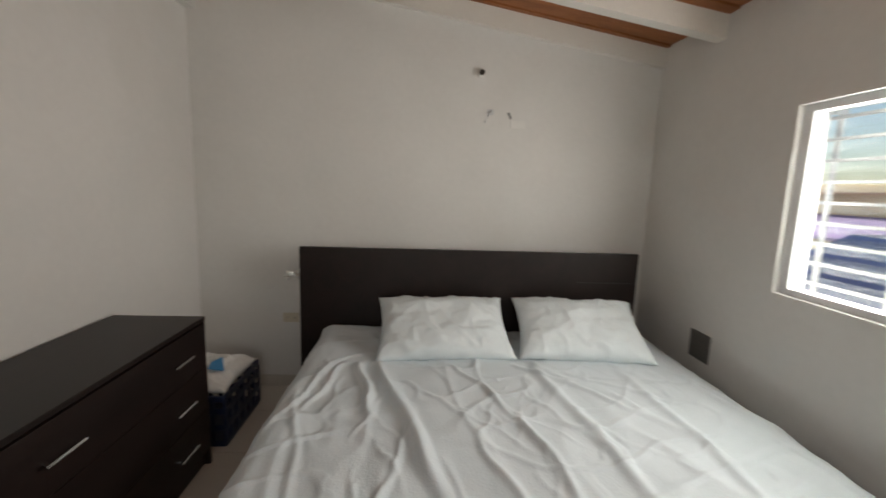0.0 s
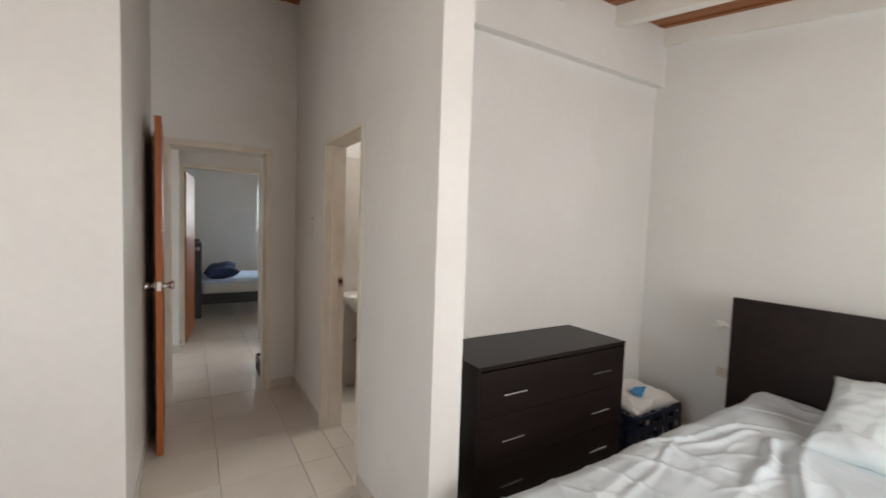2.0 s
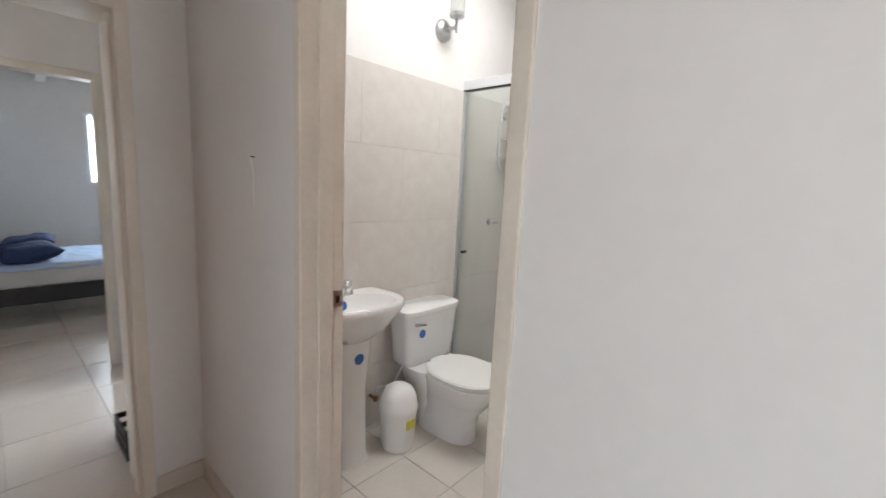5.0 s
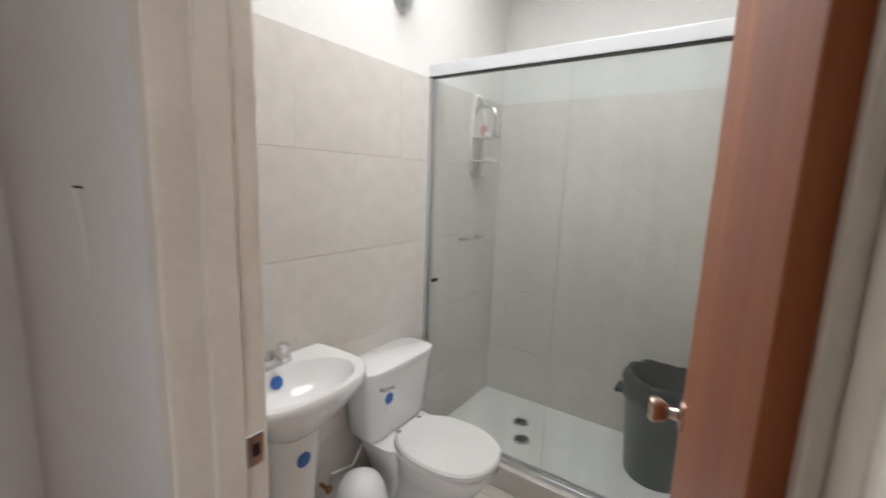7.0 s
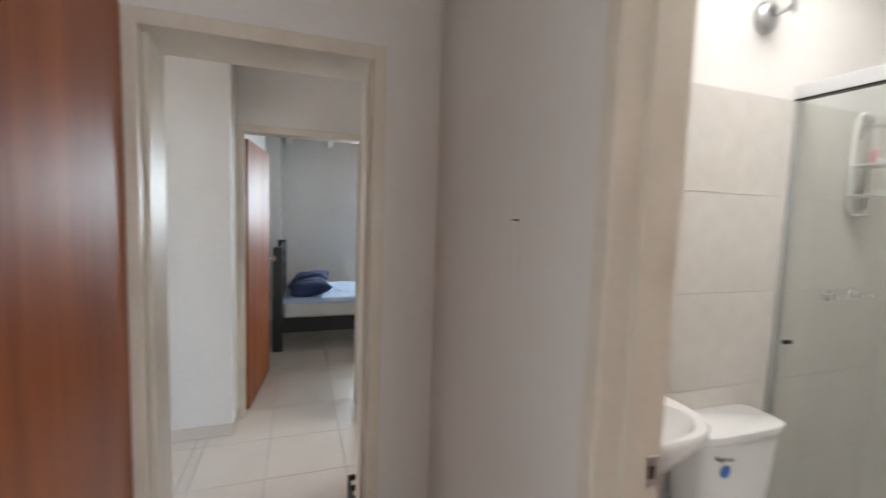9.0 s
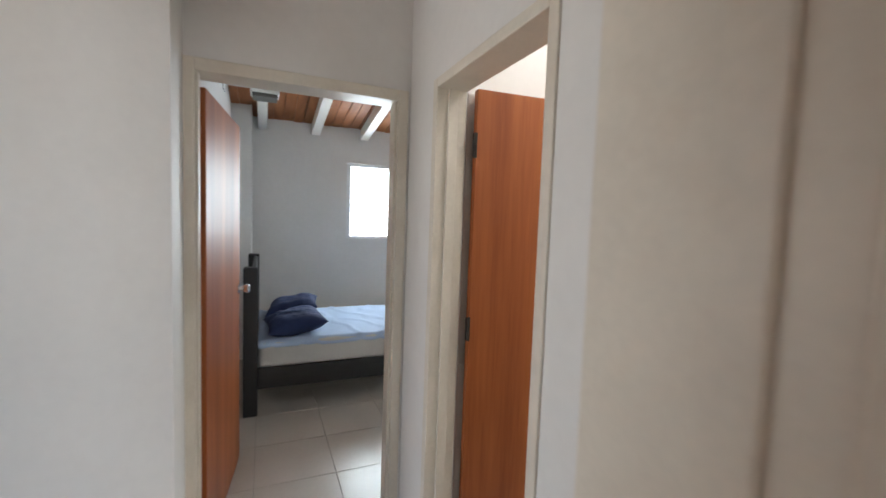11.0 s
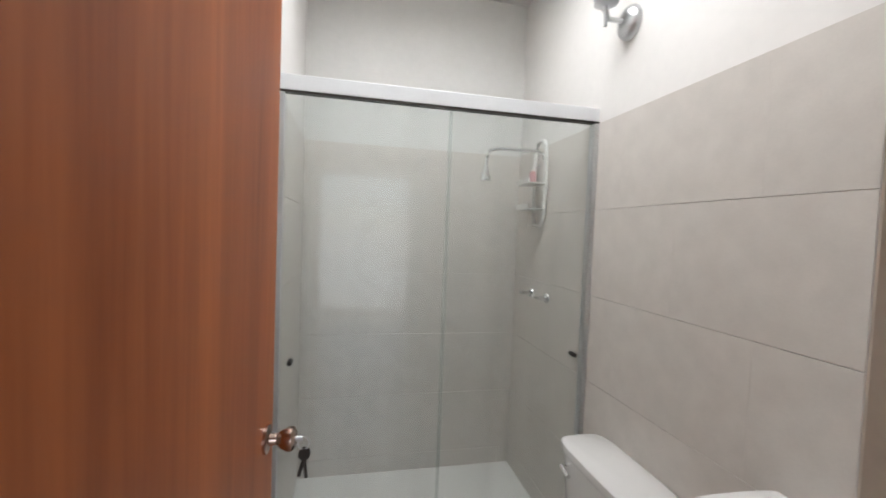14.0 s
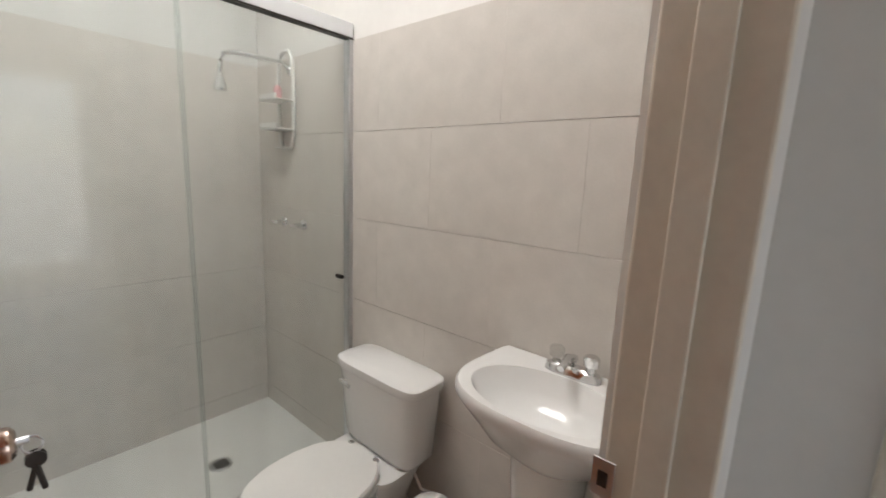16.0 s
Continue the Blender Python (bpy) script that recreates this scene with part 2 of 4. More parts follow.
def hexa(bm, pts):
    """A six-sided block from four bottom and four top corners in the same turning order."""
    v = [bm.verts.new(p) for p in pts]
    for q in ((3, 2, 1, 0), (4, 5, 6, 7), (0, 1, 5, 4), (1, 2, 6, 5), (2, 3, 7, 6), (3, 0, 4, 7)):
        bm.faces.new([v[i] for i in q])


def tube(bm, pts, r, sides=10, cap=True):
    """A round bar along points; r is one radius or one for each point."""
    pts = [Vector(p) for p in pts]
    rings = []
    for i, p in enumerate(pts):
        d = (pts[min(i + 1, len(pts) - 1)] - pts[max(i - 1, 0)]).normalized()
        up = Vector((0, 0, 1)) if abs(d.z) < 0.9 else Vector((1, 0, 0))
        a = d.cross(up).normalized()
        b = d.cross(a).normalized()
        rad = r[i] if isinstance(r, (list, tuple)) else r
        rings.append([bm.verts.new(p + (a * math.cos(k * math.tau / sides) + b * math.sin(k * math.tau / sides)) * rad) for k in range(sides)])
    for r0, r1 in zip(rings, rings[1:]):
        for k in range(sides):
            bm.faces.new((r0[k], r0[(k + 1) % sides], r1[(k + 1) % sides], r1[k]))
    if cap:
        bm.faces.new(rings[0][::-1])
        bm.faces.new(rings[-1])
    return bm


def lathe(bm, profile, center=(0, 0, 0), sides=28, sx=1.0, sy=1.0, turn=None):
    """Turns (radius, z) points round the upright axis, scaled along x and y; turn is an extra matrix."""
    c = Vector(center)
    rings = []
    for r, z in profile:
        ring = []
        for k in range(sides):
            a = k * math.tau / sides
            p = Vector((r * sx * math.cos(a), r * sy * math.sin(a), z))
            if turn:
                p = turn @ p
            ring.append(bm.verts.new(p + c))
        rings.append(ring)
    for r0, r1 in zip(rings, rings[1:]):
        for k in range(sides):
            bm.faces.new((r0[k], r0[(k + 1) % sides], r1[(k + 1) % sides], r1[k]))
    bm.faces.new(rings[0][::-1])
    bm.faces.new(rings[-1])
    return bm


def loft(bm, rings):
    """Skins closed rings of points of equal count and caps the ends."""
    vr = [[bm.verts.new(p) for p in ring] for ring in rings]
    n = len(vr[0])
    for r0, r1 in zip(vr, vr[1:]):
        for k in range(n):
            bm.faces.new((r0[k], r0[(k + 1) % n], r1[(k + 1) % n], r1[k]))
    bm.faces.new(vr[0][::-1])
    bm.faces.new(vr[-1])
    return bm


def mesh_of(name, bm, mat, smooth=False):
    bmesh.ops.recalc_face_normals(bm, faces=bm.faces)
    me = bpy.data.meshes.new(name)
    bm.to_mesh(me)
    bm.free()
    me.materials.append(mat)
    if smooth:
        for p in me.polygons:
            p.use_smooth = True
        me.set_sharp_from_angle(angle=radians(38))
    return me


def part(name, bm, mat, parent=None, label="", smooth=False):
    """One mesh object under a thing or a part."""
    ob = new(name, mesh_of(name, bm, mat, smooth))
    if parent:
        ob.parent = parent
    if label:
        ob["label"] = label
    return ob


def thing(name, place=(0, 0, 0), rz=0.0, label="", category="", group=""):
    ob = new(name)
    ob.empty_display_size = 0.05
    ob.matrix_world = pose(*place, 0, 0, rz)
    return tagged(ob, label, category, group)


def B(*a, **k):
    return box(bmesh.new(), *a, **k)


def T(*a, **k):
    return tube(bmesh.new(), *a, **k)


def L(*a, **k):
    return lathe(bmesh.new(), *a, **k)


def structure(name, bm, mat, label="", category="", smooth=False):
    ob = part(name, bm, mat, None, label, smooth)
    return tagged(ob, label, category, "", "structure")


# ---- plan ----
RIDGE = -0.8
EAST, WEST = 4.23, -5.83          # inner faces of the two window walls
NORTH = 2.40                     # inner face of the back wall
WT = 0.12


def roof_z(x):
    """Underside of the ceiling planks; the roof falls from the ridge to both window walls."""
    return 3.39 - 0.165 * (x - RIDGE) if x > RIDGE else 3.39 - 0.163 * (RIDGE - x)


def wall_x(name, y0, y1, xa, xb, holes=(), mat=None, label="painted plaster wall"):
    """A wall along x between the faces y0 and y1; holes are (x0, x1, z0, z1)."""
    cuts = sorted({xa, xb, *(v for h in holes for v in h[:2]), *((RIDGE,) if xa < RIDGE < xb else ())})
    bm = bmesh.new()
    for a, b in zip(cuts, cuts[1:]):
        spans = [(0, None)]
        for h in holes:
            if h[0] <= a and b <= h[1]:
                spans = ([(0, h[2])] if h[2] > 0 else []) + [(h[3], None)]
        for z0, z1 in spans:
            ta, tb = (roof_z(a) + 0.01, roof_z(b) + 0.01) if z1 is None else (z1, z1)
            hexa(bm, [(a, y0, z0), (b, y0, z0), (b, y1, z0), (a, y1, z0), (a, y0, ta), (b, y0, tb), (b, y1, tb), (a, y1, ta)])
    return structure(name, bm, mat or PAINT, label, "wall")


def wall_y(name, x0, x1, ya, yb, holes=(), mat=None, label="painted plaster wall", top=None):
    """A wall along y between the faces x0 and x1; holes are (y0, y1, z0, z1)."""
    cuts = sorted({ya, yb, *(v for h in holes for v in h[:2])})
    bm = bmesh.new()
    t0, t1 = (top, top) if top else (roof_z(x0) + 0.01, roof_z(x1) + 0.01)
    for a, b in zip(cuts, cuts[1:]):
        spans = [(0, None)]
        for h in holes:
            if h[0] <= a and b <= h[1]:
                spans = ([(0, h[2])] if h[2] > 0 else []) + [(h[3], None)]
        for z0, z1 in spans:
            za, zb = (t0, t1) if z1 is None else (z1, z1)
            hexa(bm, [(x0, a, z0), (x1, a, z0), (x1, b, z0), (x0, b, z0), (x0, a, za), (x1, a, zb), (x1, b, zb), (x0, b, za)])
    return structure(name, bm, mat or PAINT, label, "wall")


WIN1 = (-0.1, 1.215, 1.085, 1.965)
WIN2 = (0.285, 1.52, 1.27, 2.17)
B1_DOOR = (0.002, 0.77, 0, 2.07)
B2_DOOR = (-2.342, -1.592, 0, 2.07)
F1_DOOR = (-0.985, -0.215, 0, 2.10)
D2_DOOR = (-0.91, -0.025, 0, 2.10)

structure("ground", B(-300, 300, -300, 300, -0.6, -0.2), EARTH, "pale concrete ground outside the house", "ground")
structure("floor", B(WEST - 0.12, EAST + 0.12, -4.42, NORTH + 0.12, -0.19, -0.008), GROUT, "off-white glazed floor tiles with thin grey grout", "floor")

wall_x("wall_north", NORTH, NORTH + WT, WEST - 0.12, EAST + 0.12)
wall_y("wall_east", EAST, EAST + 0.14, -2.6, NORTH, [WIN1])
wall_y("wall_west", WEST - 0.14, WEST, -1.07, NORTH, [WIN2])
wall_x("wall_bath_front", 0.0, 0.14, -2.66, 1.59, [B1_DOOR, B2_DOOR])
wall_y("wall_bath_shared", -1.01, -0.70, 0.14, NORTH, mat=BATH_PAINT)
wall_y("wall_niche", 0.80, 0.92, 0.14, NORTH)
wall_y("wall_bath_west", -2.47, -2.35, 0.14, NORTH, mat=BATH_PAINT)
wall_y("wall_bedroom_door", -1.17, -0.915, -1.06, 0.0, [F1_DOOR])
wall_y("wall_far_bedroom_door", -2.78, -2.66, -4.3, 0.14, [D2_DOOR])
wall_y("wall_far_bedroom_east", -2.78, -2.66, 0.14, NORTH)
wall_y("wall_hall_pier", -2.66, -2.42, -1.6, -0.912, label="white plastered pier beside the far bedroom door")
wall_x("wall_corridor_south", -1.18, -1.06, -1.03, 0.74)
wall_y("wall_bedroom_southwest", 0.62, 0.74, -2.6, -1.18)
# the hole in the south wall is made up, for the fill lamp
wall_x("wall_bedroom_south", -2.74, -2.6, 0.54, EAST + 0.14, [(1.8, 3.4, 1.1, 2.1)])
wall_x("wall_far_bedroom_south", -1.07, -0.93, WEST - 0.14, -2.78)
wall_y("wall_far_bedroom_column", WEST, -5.52, -0.93, -0.74, label="white plastered column in the corner of the far bedroom")
# unseen hole added in the east wall so sky light reaches the pier
wall_y("wall_hall_east", -1.03, -0.915, -4.3, -1.18, [(-3.7, -2.1, 0.6, 2.4)])
# assumed opening behind the view, holding the hall's area lamp
wall_x("wall_hall_south", -4.42, -4.3, -2.78, -0.915, [(-2.62, -1.08, 0.1, 2.5)])
wall_y("wall_outer_south_link", 0.48, 0.62, -2.74, -1.18)

# upper band of the niche wall and ring beam under the roof on the back wall
bm = bmesh.new()
hexa(bm, [(0.92, 0.14, 2.66), (0.985, 0.14, 2.66), (0.985, NORTH, 2.66), (0.92, NORTH, 2.66),
          (0.92, 0.14, roof_z(0.92)), (0.985, 0.14, roof_z(0.985)), (0.985, NORTH, roof_z(0.985)), (0.92, NORTH, roof_z(0.92))])
structure("trim_niche_beam", bm, PAINT, "white plastered beam band along the wall", "beam")


def rafter(name, y0, y1, xa, xb, depth, label):
    bm = bmesh.new()
    hexa(bm, [(xa, y0, roof_z(xa) - depth), (xb, y0, roof_z(xb) - depth), (xb, y1, roof_z(xb) - depth), (xa, y1, roof_z(xa) - depth),
              (xa, y0, roof_z(xa) + 0.005), (xb, y0, roof_z(xb) + 0.005), (xb, y1, roof_z(xb) + 0.005), (xa, y1, roof_z(xa) + 0.005)])
    return structure(name, bm, BEAM_PAINT, label, "beam")


rafter("trim_rafter", NORTH - 0.05, NORTH, 0.985, EAST, 0.13, "white painted roof beam along the wall")
for k in range(7):
    yy = 1.80 - 0.62 * k
    rafter("trim_rafter", yy - 0.04, yy + 0.04, 0.985 if yy > 0.14 else (1.59 if yy > -0.01 else 0.66), EAST, 0.13, "white painted roof rafter")
for k in range(6):
    yy = 2.16 - 0.56 * k
    rafter("trim_rafter", yy - 0.045, yy + 0.045, WEST, -2.78, 0.12, "white painted roof rafter")

# roof planks and bath ceilings
def plank_roof(name, xa, xb, ya, yb):
    """Narrow boards with a shadow gap, one mesh."""
    bm = bmesh.new()
    n = int((yb - ya) / 0.105)
    w = (yb - ya) / n
    for i in range(n):
        y0, y1 = ya + i * w, ya + (i + 1) * w - 0.010
        dz = 0.004 * ((i * 7) % 3)
        hexa(bm, [(xa, y0, roof_z(xa) + dz), (xb, y0, roof_z(xb) + dz), (xb, y1, roof_z(xb) + dz), (xa, y1, roof_z(xa) + dz),
                  (xa, y0, roof_z(xa) + 0.03), (xb, y0, roof_z(xb) + 0.03), (xb, y1, roof_z(xb) + 0.03), (xa, y1, roof_z(xa) + 0.03)])
    hexa(bm, [(xa, ya, roof_z(xa) + 0.032), (xb, ya, roof_z(xb) + 0.032), (xb, yb, roof_z(xb) + 0.032), (xa, yb, roof_z(xa) + 0.032),
              (xa, ya, roof_z(xa) + 0.12), (xb, ya, roof_z(xb) + 0.12), (xb, yb, roof_z(xb) + 0.12), (xa, yb, roof_z(xa) + 0.12)])
    return structure(name, bm, PLANK, "varnished orange-brown plank ceiling", "ceiling")


plank_roof("ceiling_bedroom", RIDGE, EAST + 0.14, -2.74, 0.10)
plank_roof("ceiling_bedroom_north", 0.86, EAST + 0.14, 0.10, NORTH + WT)
plank_roof("ceiling_far_bedroom", WEST - 0.14, RIDGE, -4.42, 0.10)
plank_roof("ceiling_far_bedroom_north", WEST - 0.14, -2.36, 0.10, NORTH + WT)


def bath_ceiling(name, x0, x1):
    bm = bmesh.new()
    cx = (x0 + x1) / 2
    box(bm, x0, cx - 0.37, 0.14, NORTH, 3.0, 3.06)
    box(bm, cx + 0.37, x1, 0.14, NORTH, 3.0, 3.06)
    box(bm, cx - 0.37, cx + 0.37, 0.14, 0.72, 3.0, 3.06)
    box(bm, cx - 0.37, cx + 0.37, 1.68, NORTH, 3.0, 3.06)
    structure(name, bm, CEIL_PAINT, "white painted ceiling with a skylight opening", "ceiling")


bath_ceiling("ceiling_bath", -0.70, 0.80)
bath_ceiling("ceiling_second_bath", -2.35, -1.01)


def sky_block(name, x0, x1):
    """Unseen closed box over a skylight, added to keep out sun and sky."""
    bm = bmesh.new()
    box(bm, x0, x1, 0.10, NORTH + WT, 3.60, 3.68)
    box(bm, x0, x1, 0.10, 0.14, 3.06, 3.60)
    box(bm, x0, x1, NORTH, NORTH + WT, 3.06, 3.60)
    box(bm, x0, x0 + 0.06, 0.14, NORTH, 3.06, 3.60)
    box(bm, x1 - 0.06, x1, 0.14, NORTH, 3.06, 3.60)
    structure(name, bm, CEIL_PAINT, "unseen white cover that keeps sun and sky out of the bathroom", "roof")


# light blockers: only the area lamps inside them light the baths
sky_block("ceiling_sky_block", -0.83, 0.86)
sky_block("ceiling_sky_block_second", -2.41, -0.83)


# ---- doors and frames ----
def door_frame_x(name, hole, y0, y1, stop):
    """Enamelled steel lining of an opening in a wall along x."""
    x0, x1, _, z1 = hole
    ob = thing(name, (0, 0, 0), 0, "cream enamelled steel door frame with worn edges", "door frame")
    ob["kind"] = "structure"
    t = 0.028
    part("jamb", B(x0 - 0.012, x0 + t, y0 - 0.008, y1 + 0.008, 0, z1 + 0.01, 0.004), FRAME_PAINT, ob)
    part("jamb", B(x1 - t, x1 + 0.012, y0 - 0.008, y1 + 0.008, 0, z1 + 0.01, 0.004), FRAME_PAINT, ob)
    part("head", B(x0 + t, x1 - t, y0 - 0.008, y1 + 0.008, z1 - t, z1 + 0.01, 0.004), FRAME_PAINT, ob)
    ya, yb = stop
    part("stop", B(x0 + t, x0 + t + 0.012, ya, yb, 0, z1 - t, 0.002), FRAME_PAINT, ob)
    part("stop", B(x1 - t - 0.012, x1 - t, ya, yb, 0, z1 - t, 0.002), FRAME_PAINT, ob)
    return ob


def door_frame_y(name, hole, x0, x1, stop):
    y0, y1, _, z1 = hole
    ob = thing(name, (0, 0, 0), 0, "cream enamelled steel door frame with worn edges", "door frame")
    ob["kind"] = "structure"
    t = 0.035
    part("jamb", B(x0 - 0.01, x1 + 0.01, y0 - 0.012, y0 + t, 0, z1 + 0.015, 0.004), FRAME_PAINT, ob)
    part("jamb", B(x0 - 0.01, x1 + 0.01, y1 - t, y1 + 0.012, 0, z1 + 0.015, 0.004), FRAME_PAINT, ob)
    part("head", B(x0 - 0.01, x1 + 0.01, y0 + t, y1 - t, z1 - t, z1 + 0.015, 0.004), FRAME_PAINT, ob)
    xa, xb = stop
    part("stop", B(xa, xb, y0 + t, y0 + t + 0.012, 0, z1 - t, 0.002), FRAME_PAINT, ob)
    part("stop", B(xa, xb, y1 - t - 0.012, y1 - t, 0, z1 - t, 0.002), FRAME_PAINT, ob)
    return ob


def knob_set(parent, x, z, side, thick, mat, keys=False):
    """Round knob with rose on both faces of a leaf, latch plate on its edge."""
    for s in (1, -1):
        y = thick / 2 * s
        rot = Matrix.Rotation(radians(-90 * s), 4, 'X')
        k = part("door_handle", L([(0.031, 0), (0.031, 0.006), (0.014, 0.010), (0.012, 0.024), (0.020, 0.034), (0.027, 0.048), (0.026, 0.058), (0.018, 0.064)],
                                  (x, y, z), 20, turn=rot), mat, parent, "polished metal door knob", True)
        if keys and s == -1:
            part("key", T([(x, y - 0.062, z), (x, y - 0.078, z)], 0.006, 8), STEEL, k, "small steel key in the lock")
            ring = [(x + 0.002, y - 0.080 + 0.012 * math.cos(q * math.tau / 12), z - 0.012 + 0.014 * math.sin(q * math.tau / 12)) for q in range(13)]
            part("key_ring", T(ring, 0.0018, 6), STEEL, k, "thin steel key ring")
            for dx, lean in ((0.006, 0.012), (-0.002, -0.006)):
                bm = L([(0.013, -0.0015), (0.013, 0.0015)], (x + dx, y - 0.082, z - 0.036), 14, turn=Matrix.Rotation(radians(90), 4, 'Y'))
                tube(bm, [(x + dx, y - 0.082, z - 0.045), (x + dx, y - 0.082 + lean, z - 0.088)], 0.004, 6)
                part("key", bm, DARK_METAL, k, "dark key hanging from the ring")
    part("latch_plate", B(side - 0.001, side + 0.002, -0.012, 0.012, z - 0.028, z + 0.028, 0.001), STEEL, parent, "steel latch plate")


def door_leaf(name, hinge, angle, width, label, knob_mat, keys=False, height=2.03, hinges=True, hs=1, knob_z=1.08):
    """A flush veneered leaf; local x runs from the hinge to the free edge."""
    ob = thing(name, (hinge[0], hinge[1], 0), angle, label, "door")
    th = 0.036
    part("leaf", B(0.004, width, -th / 2, th / 2, 0.012, height, 0.003), DOOR_WOOD, ob)
    knob_set(ob, width - 0.06, knob_z, width, th, knob_mat, keys)
    if hinges:
        for z in (0.28, 1.08, 1.83):
            h = part("hinge", T([(0, hs * (th / 2 + 0.004), z - 0.05), (0, hs * (th / 2 + 0.004), z + 0.05)], 0.007, 8), DARK_METAL, ob, "dark steel butt hinge", True)
            part("hinge_leaf", B(-0.012, 0.008, hs * (th / 2 + 0.001) - 0.002, hs * (th / 2 + 0.001) + 0.002, z - 0.048, z + 0.048), DARK_METAL, h)
    return ob


door_frame_x("door_frame_1", B1_DOOR, 0.0, 0.14, (0.05, 0.10))
door_frame_x("door_frame_2", B2_DOOR, 0.0, 0.115, (0.04, 0.08))
door_frame_y("door_frame_3", F1_DOOR, -1.17, -0.915, (-1.02, -0.965))
door_frame_y("door_frame_4", D2_DOOR, -2.78, -2.66, (-2.72, -2.67))

door_leaf("bedroom_door", (-0.897, -1.0), 1.7, 0.82, "open orange-brown veneered flush door beside the wall", CHROME, height=2.11, hinges=False)
door_leaf("bath_door", (0.728, 0.07), 96.0, 0.655, "open orange-brown veneered bathroom door with a copper-coloured knob", COPPER, hinges=False, knob_z=1.12)
door_leaf("second_bath_door", (-2.303, 0.155), 85.5, 0.71, "open orange-brown veneered bathroom door with keys in the knob", COPPER, keys=True, height=2.055, hs=-1)
door_leaf("far_bedroom_door", (-2.75, -0.865), 173.5, 0.80, "open orange-brown veneered bedroom door", CHROME, hinges=False)


def strike_plate(x, y, z, s):
    ob = thing("strike_plate", (x, y, z), 0, "worn steel strike plate set in the door frame", "strike plate")
    part("plate", B(0 if s > 0 else -0.003, 0.003 if s > 0 else 0, -0.016, 0.016, -0.030, 0.030, 0.001), STEEL, ob)
    part("latch_hole", B(0.003 if s > 0 else -0.0045, 0.0045 if s > 0 else -0.003, -0.007, 0.007, -0.012, 0.012), DARK_METAL, ob)


strike_plate(B1_DOOR[0] + 0.0285, 0.122, 1.08, 1)
strike_plate(B2_DOOR[1] - 0.0285, 0.122, 1.08, -1)

# ---- windows ----
def jalousie(name, x, hole, outward, label, slats, pane):
    """Steel frame, glass louvres and a grille of white bars outside."""
    y0, y1, z0, z1 = hole
    ob = thing(name, (x, 0, 0), 0, label, "window")
    ob["kind"] = "structure"
    s = outward
    def bx(a, b, *r, **k):
        return B(min(a * s, b * s), max(a * s, b * s), *r, **k)
    fr = part("window_frame", bx(0.03, 0.11, y0, y0 + 0.05, z0, z1), WHITE_ALU, ob, "white louvre window frame")
    part("window_frame", bx(0.03, 0.11, y1 - 0.05, y1, z0, z1), WHITE_ALU, ob)
    part("window_frame", bx(0.03, 0.11, y0 + 0.05, y1 - 0.05, z1 - 0.035, z1), WHITE_ALU, ob)
    part("window_frame", bx(0.03, 0.11, y0 + 0.05, y1 - 0.05, z0, z0 + 0.03), WHITE_ALU, ob)
    ym = (y0 + y1) / 2
    part("mullion", bx(0.04, 0.10, ym - 0.02, ym + 0.02, z0 + 0.03, z1 - 0.035), WHITE_ALU, ob)
    h = (z1 - z0 - 0.065) / slats
    for a, b in ((y0 + 0.05, ym - 0.02), (ym + 0.02, y1 - 0.05)):
        for i in range(slats):
            z = z0 + 0.03 + h * (i + 0.5)
            bm = bmesh.new()
            dx, dz, t = 0.030 * s, h * 0.44, 0.003
            hexa(bm, [(0.07 * s - dx, a, z + dz), (0.07 * s + dx, a, z - dz), (0.07 * s + dx, b, z - dz), (0.07 * s - dx, b, z + dz),
                      (0.07 * s - dx, a, z + dz + t), (0.07 * s + dx, a, z - dz + t), (0.07 * s + dx, b, z - dz + t), (0.07 * s - dx, b, z + dz + t)])
            pn = part("louvre", bm, pane, ob, "glass louvre blade")
            pn.visible_shadow = False
    for i in range(9):
        z = z0 + (z1 - z0) * (i + 0.5) / 9
        part("grille_bar", bx(0.19, 0.205, y0 - 0.03, y1 + 0.03, z - 0.007, z + 0.007), WHITE_ALU, ob)
    for i in range(5):
        y = y0 + (y1 - y0) * i / 4
        part("grille_post", bx(0.205, 0.222, y - 0.009, y + 0.009, z0 - 0.03, z1 + 0.03), WHITE_ALU, ob)
    part("grille_stay", bx(0.138, 0.207, y0 + 0.02, y0 + 0.04, z0 + 0.02, z0 + 0.04), WHITE_ALU, ob)
    part("grille_stay", bx(0.138, 0.207, y1 - 0.04, y1 - 0.02, z1 - 0.04, z1 - 0.02), WHITE_ALU, ob)
    return ob


jalousie("window_1", EAST, WIN1, 1, "white glass louvre window with a barred grille", 9, PANE)
jalousie("window_2", WEST, WIN2, -1, "bright glass louvre window in the far bedroom", 11, MILK_PANE)

# ---- outside, seen through the bedroom window ----
house = thing("neighbour_house", (9.6, 3.2, -0.2), 0, "ochre neighbouring house with a violet awning across the yard", "house")
part("wall", B(0, 5, -5, 8, 0, 1.85), OUT_WALL, house)
bm = bmesh.new()
hexa(bm, [(-1.1, -5, 1.15), (0.0, -5, 1.45), (0.0, 8, 1.45), (-1.1, 8, 1.15), (-1.1, -5, 1.19), (0.0, -5, 1.49), (0.0, 8, 1.49), (-1.1, 8, 1.19)])
part("awning", bm, OUT_ROOF, house, "violet sheet awning")
part("roof", B(-0.25, 5.2, -5.2, 8.2, 1.85, 2.0, 0.03), OUT_WALL, house)
car = thing("parked_car", (7.4, 2.6, -0.2), 90, "dark blue parked car outside the window", "car")
loft_r = []
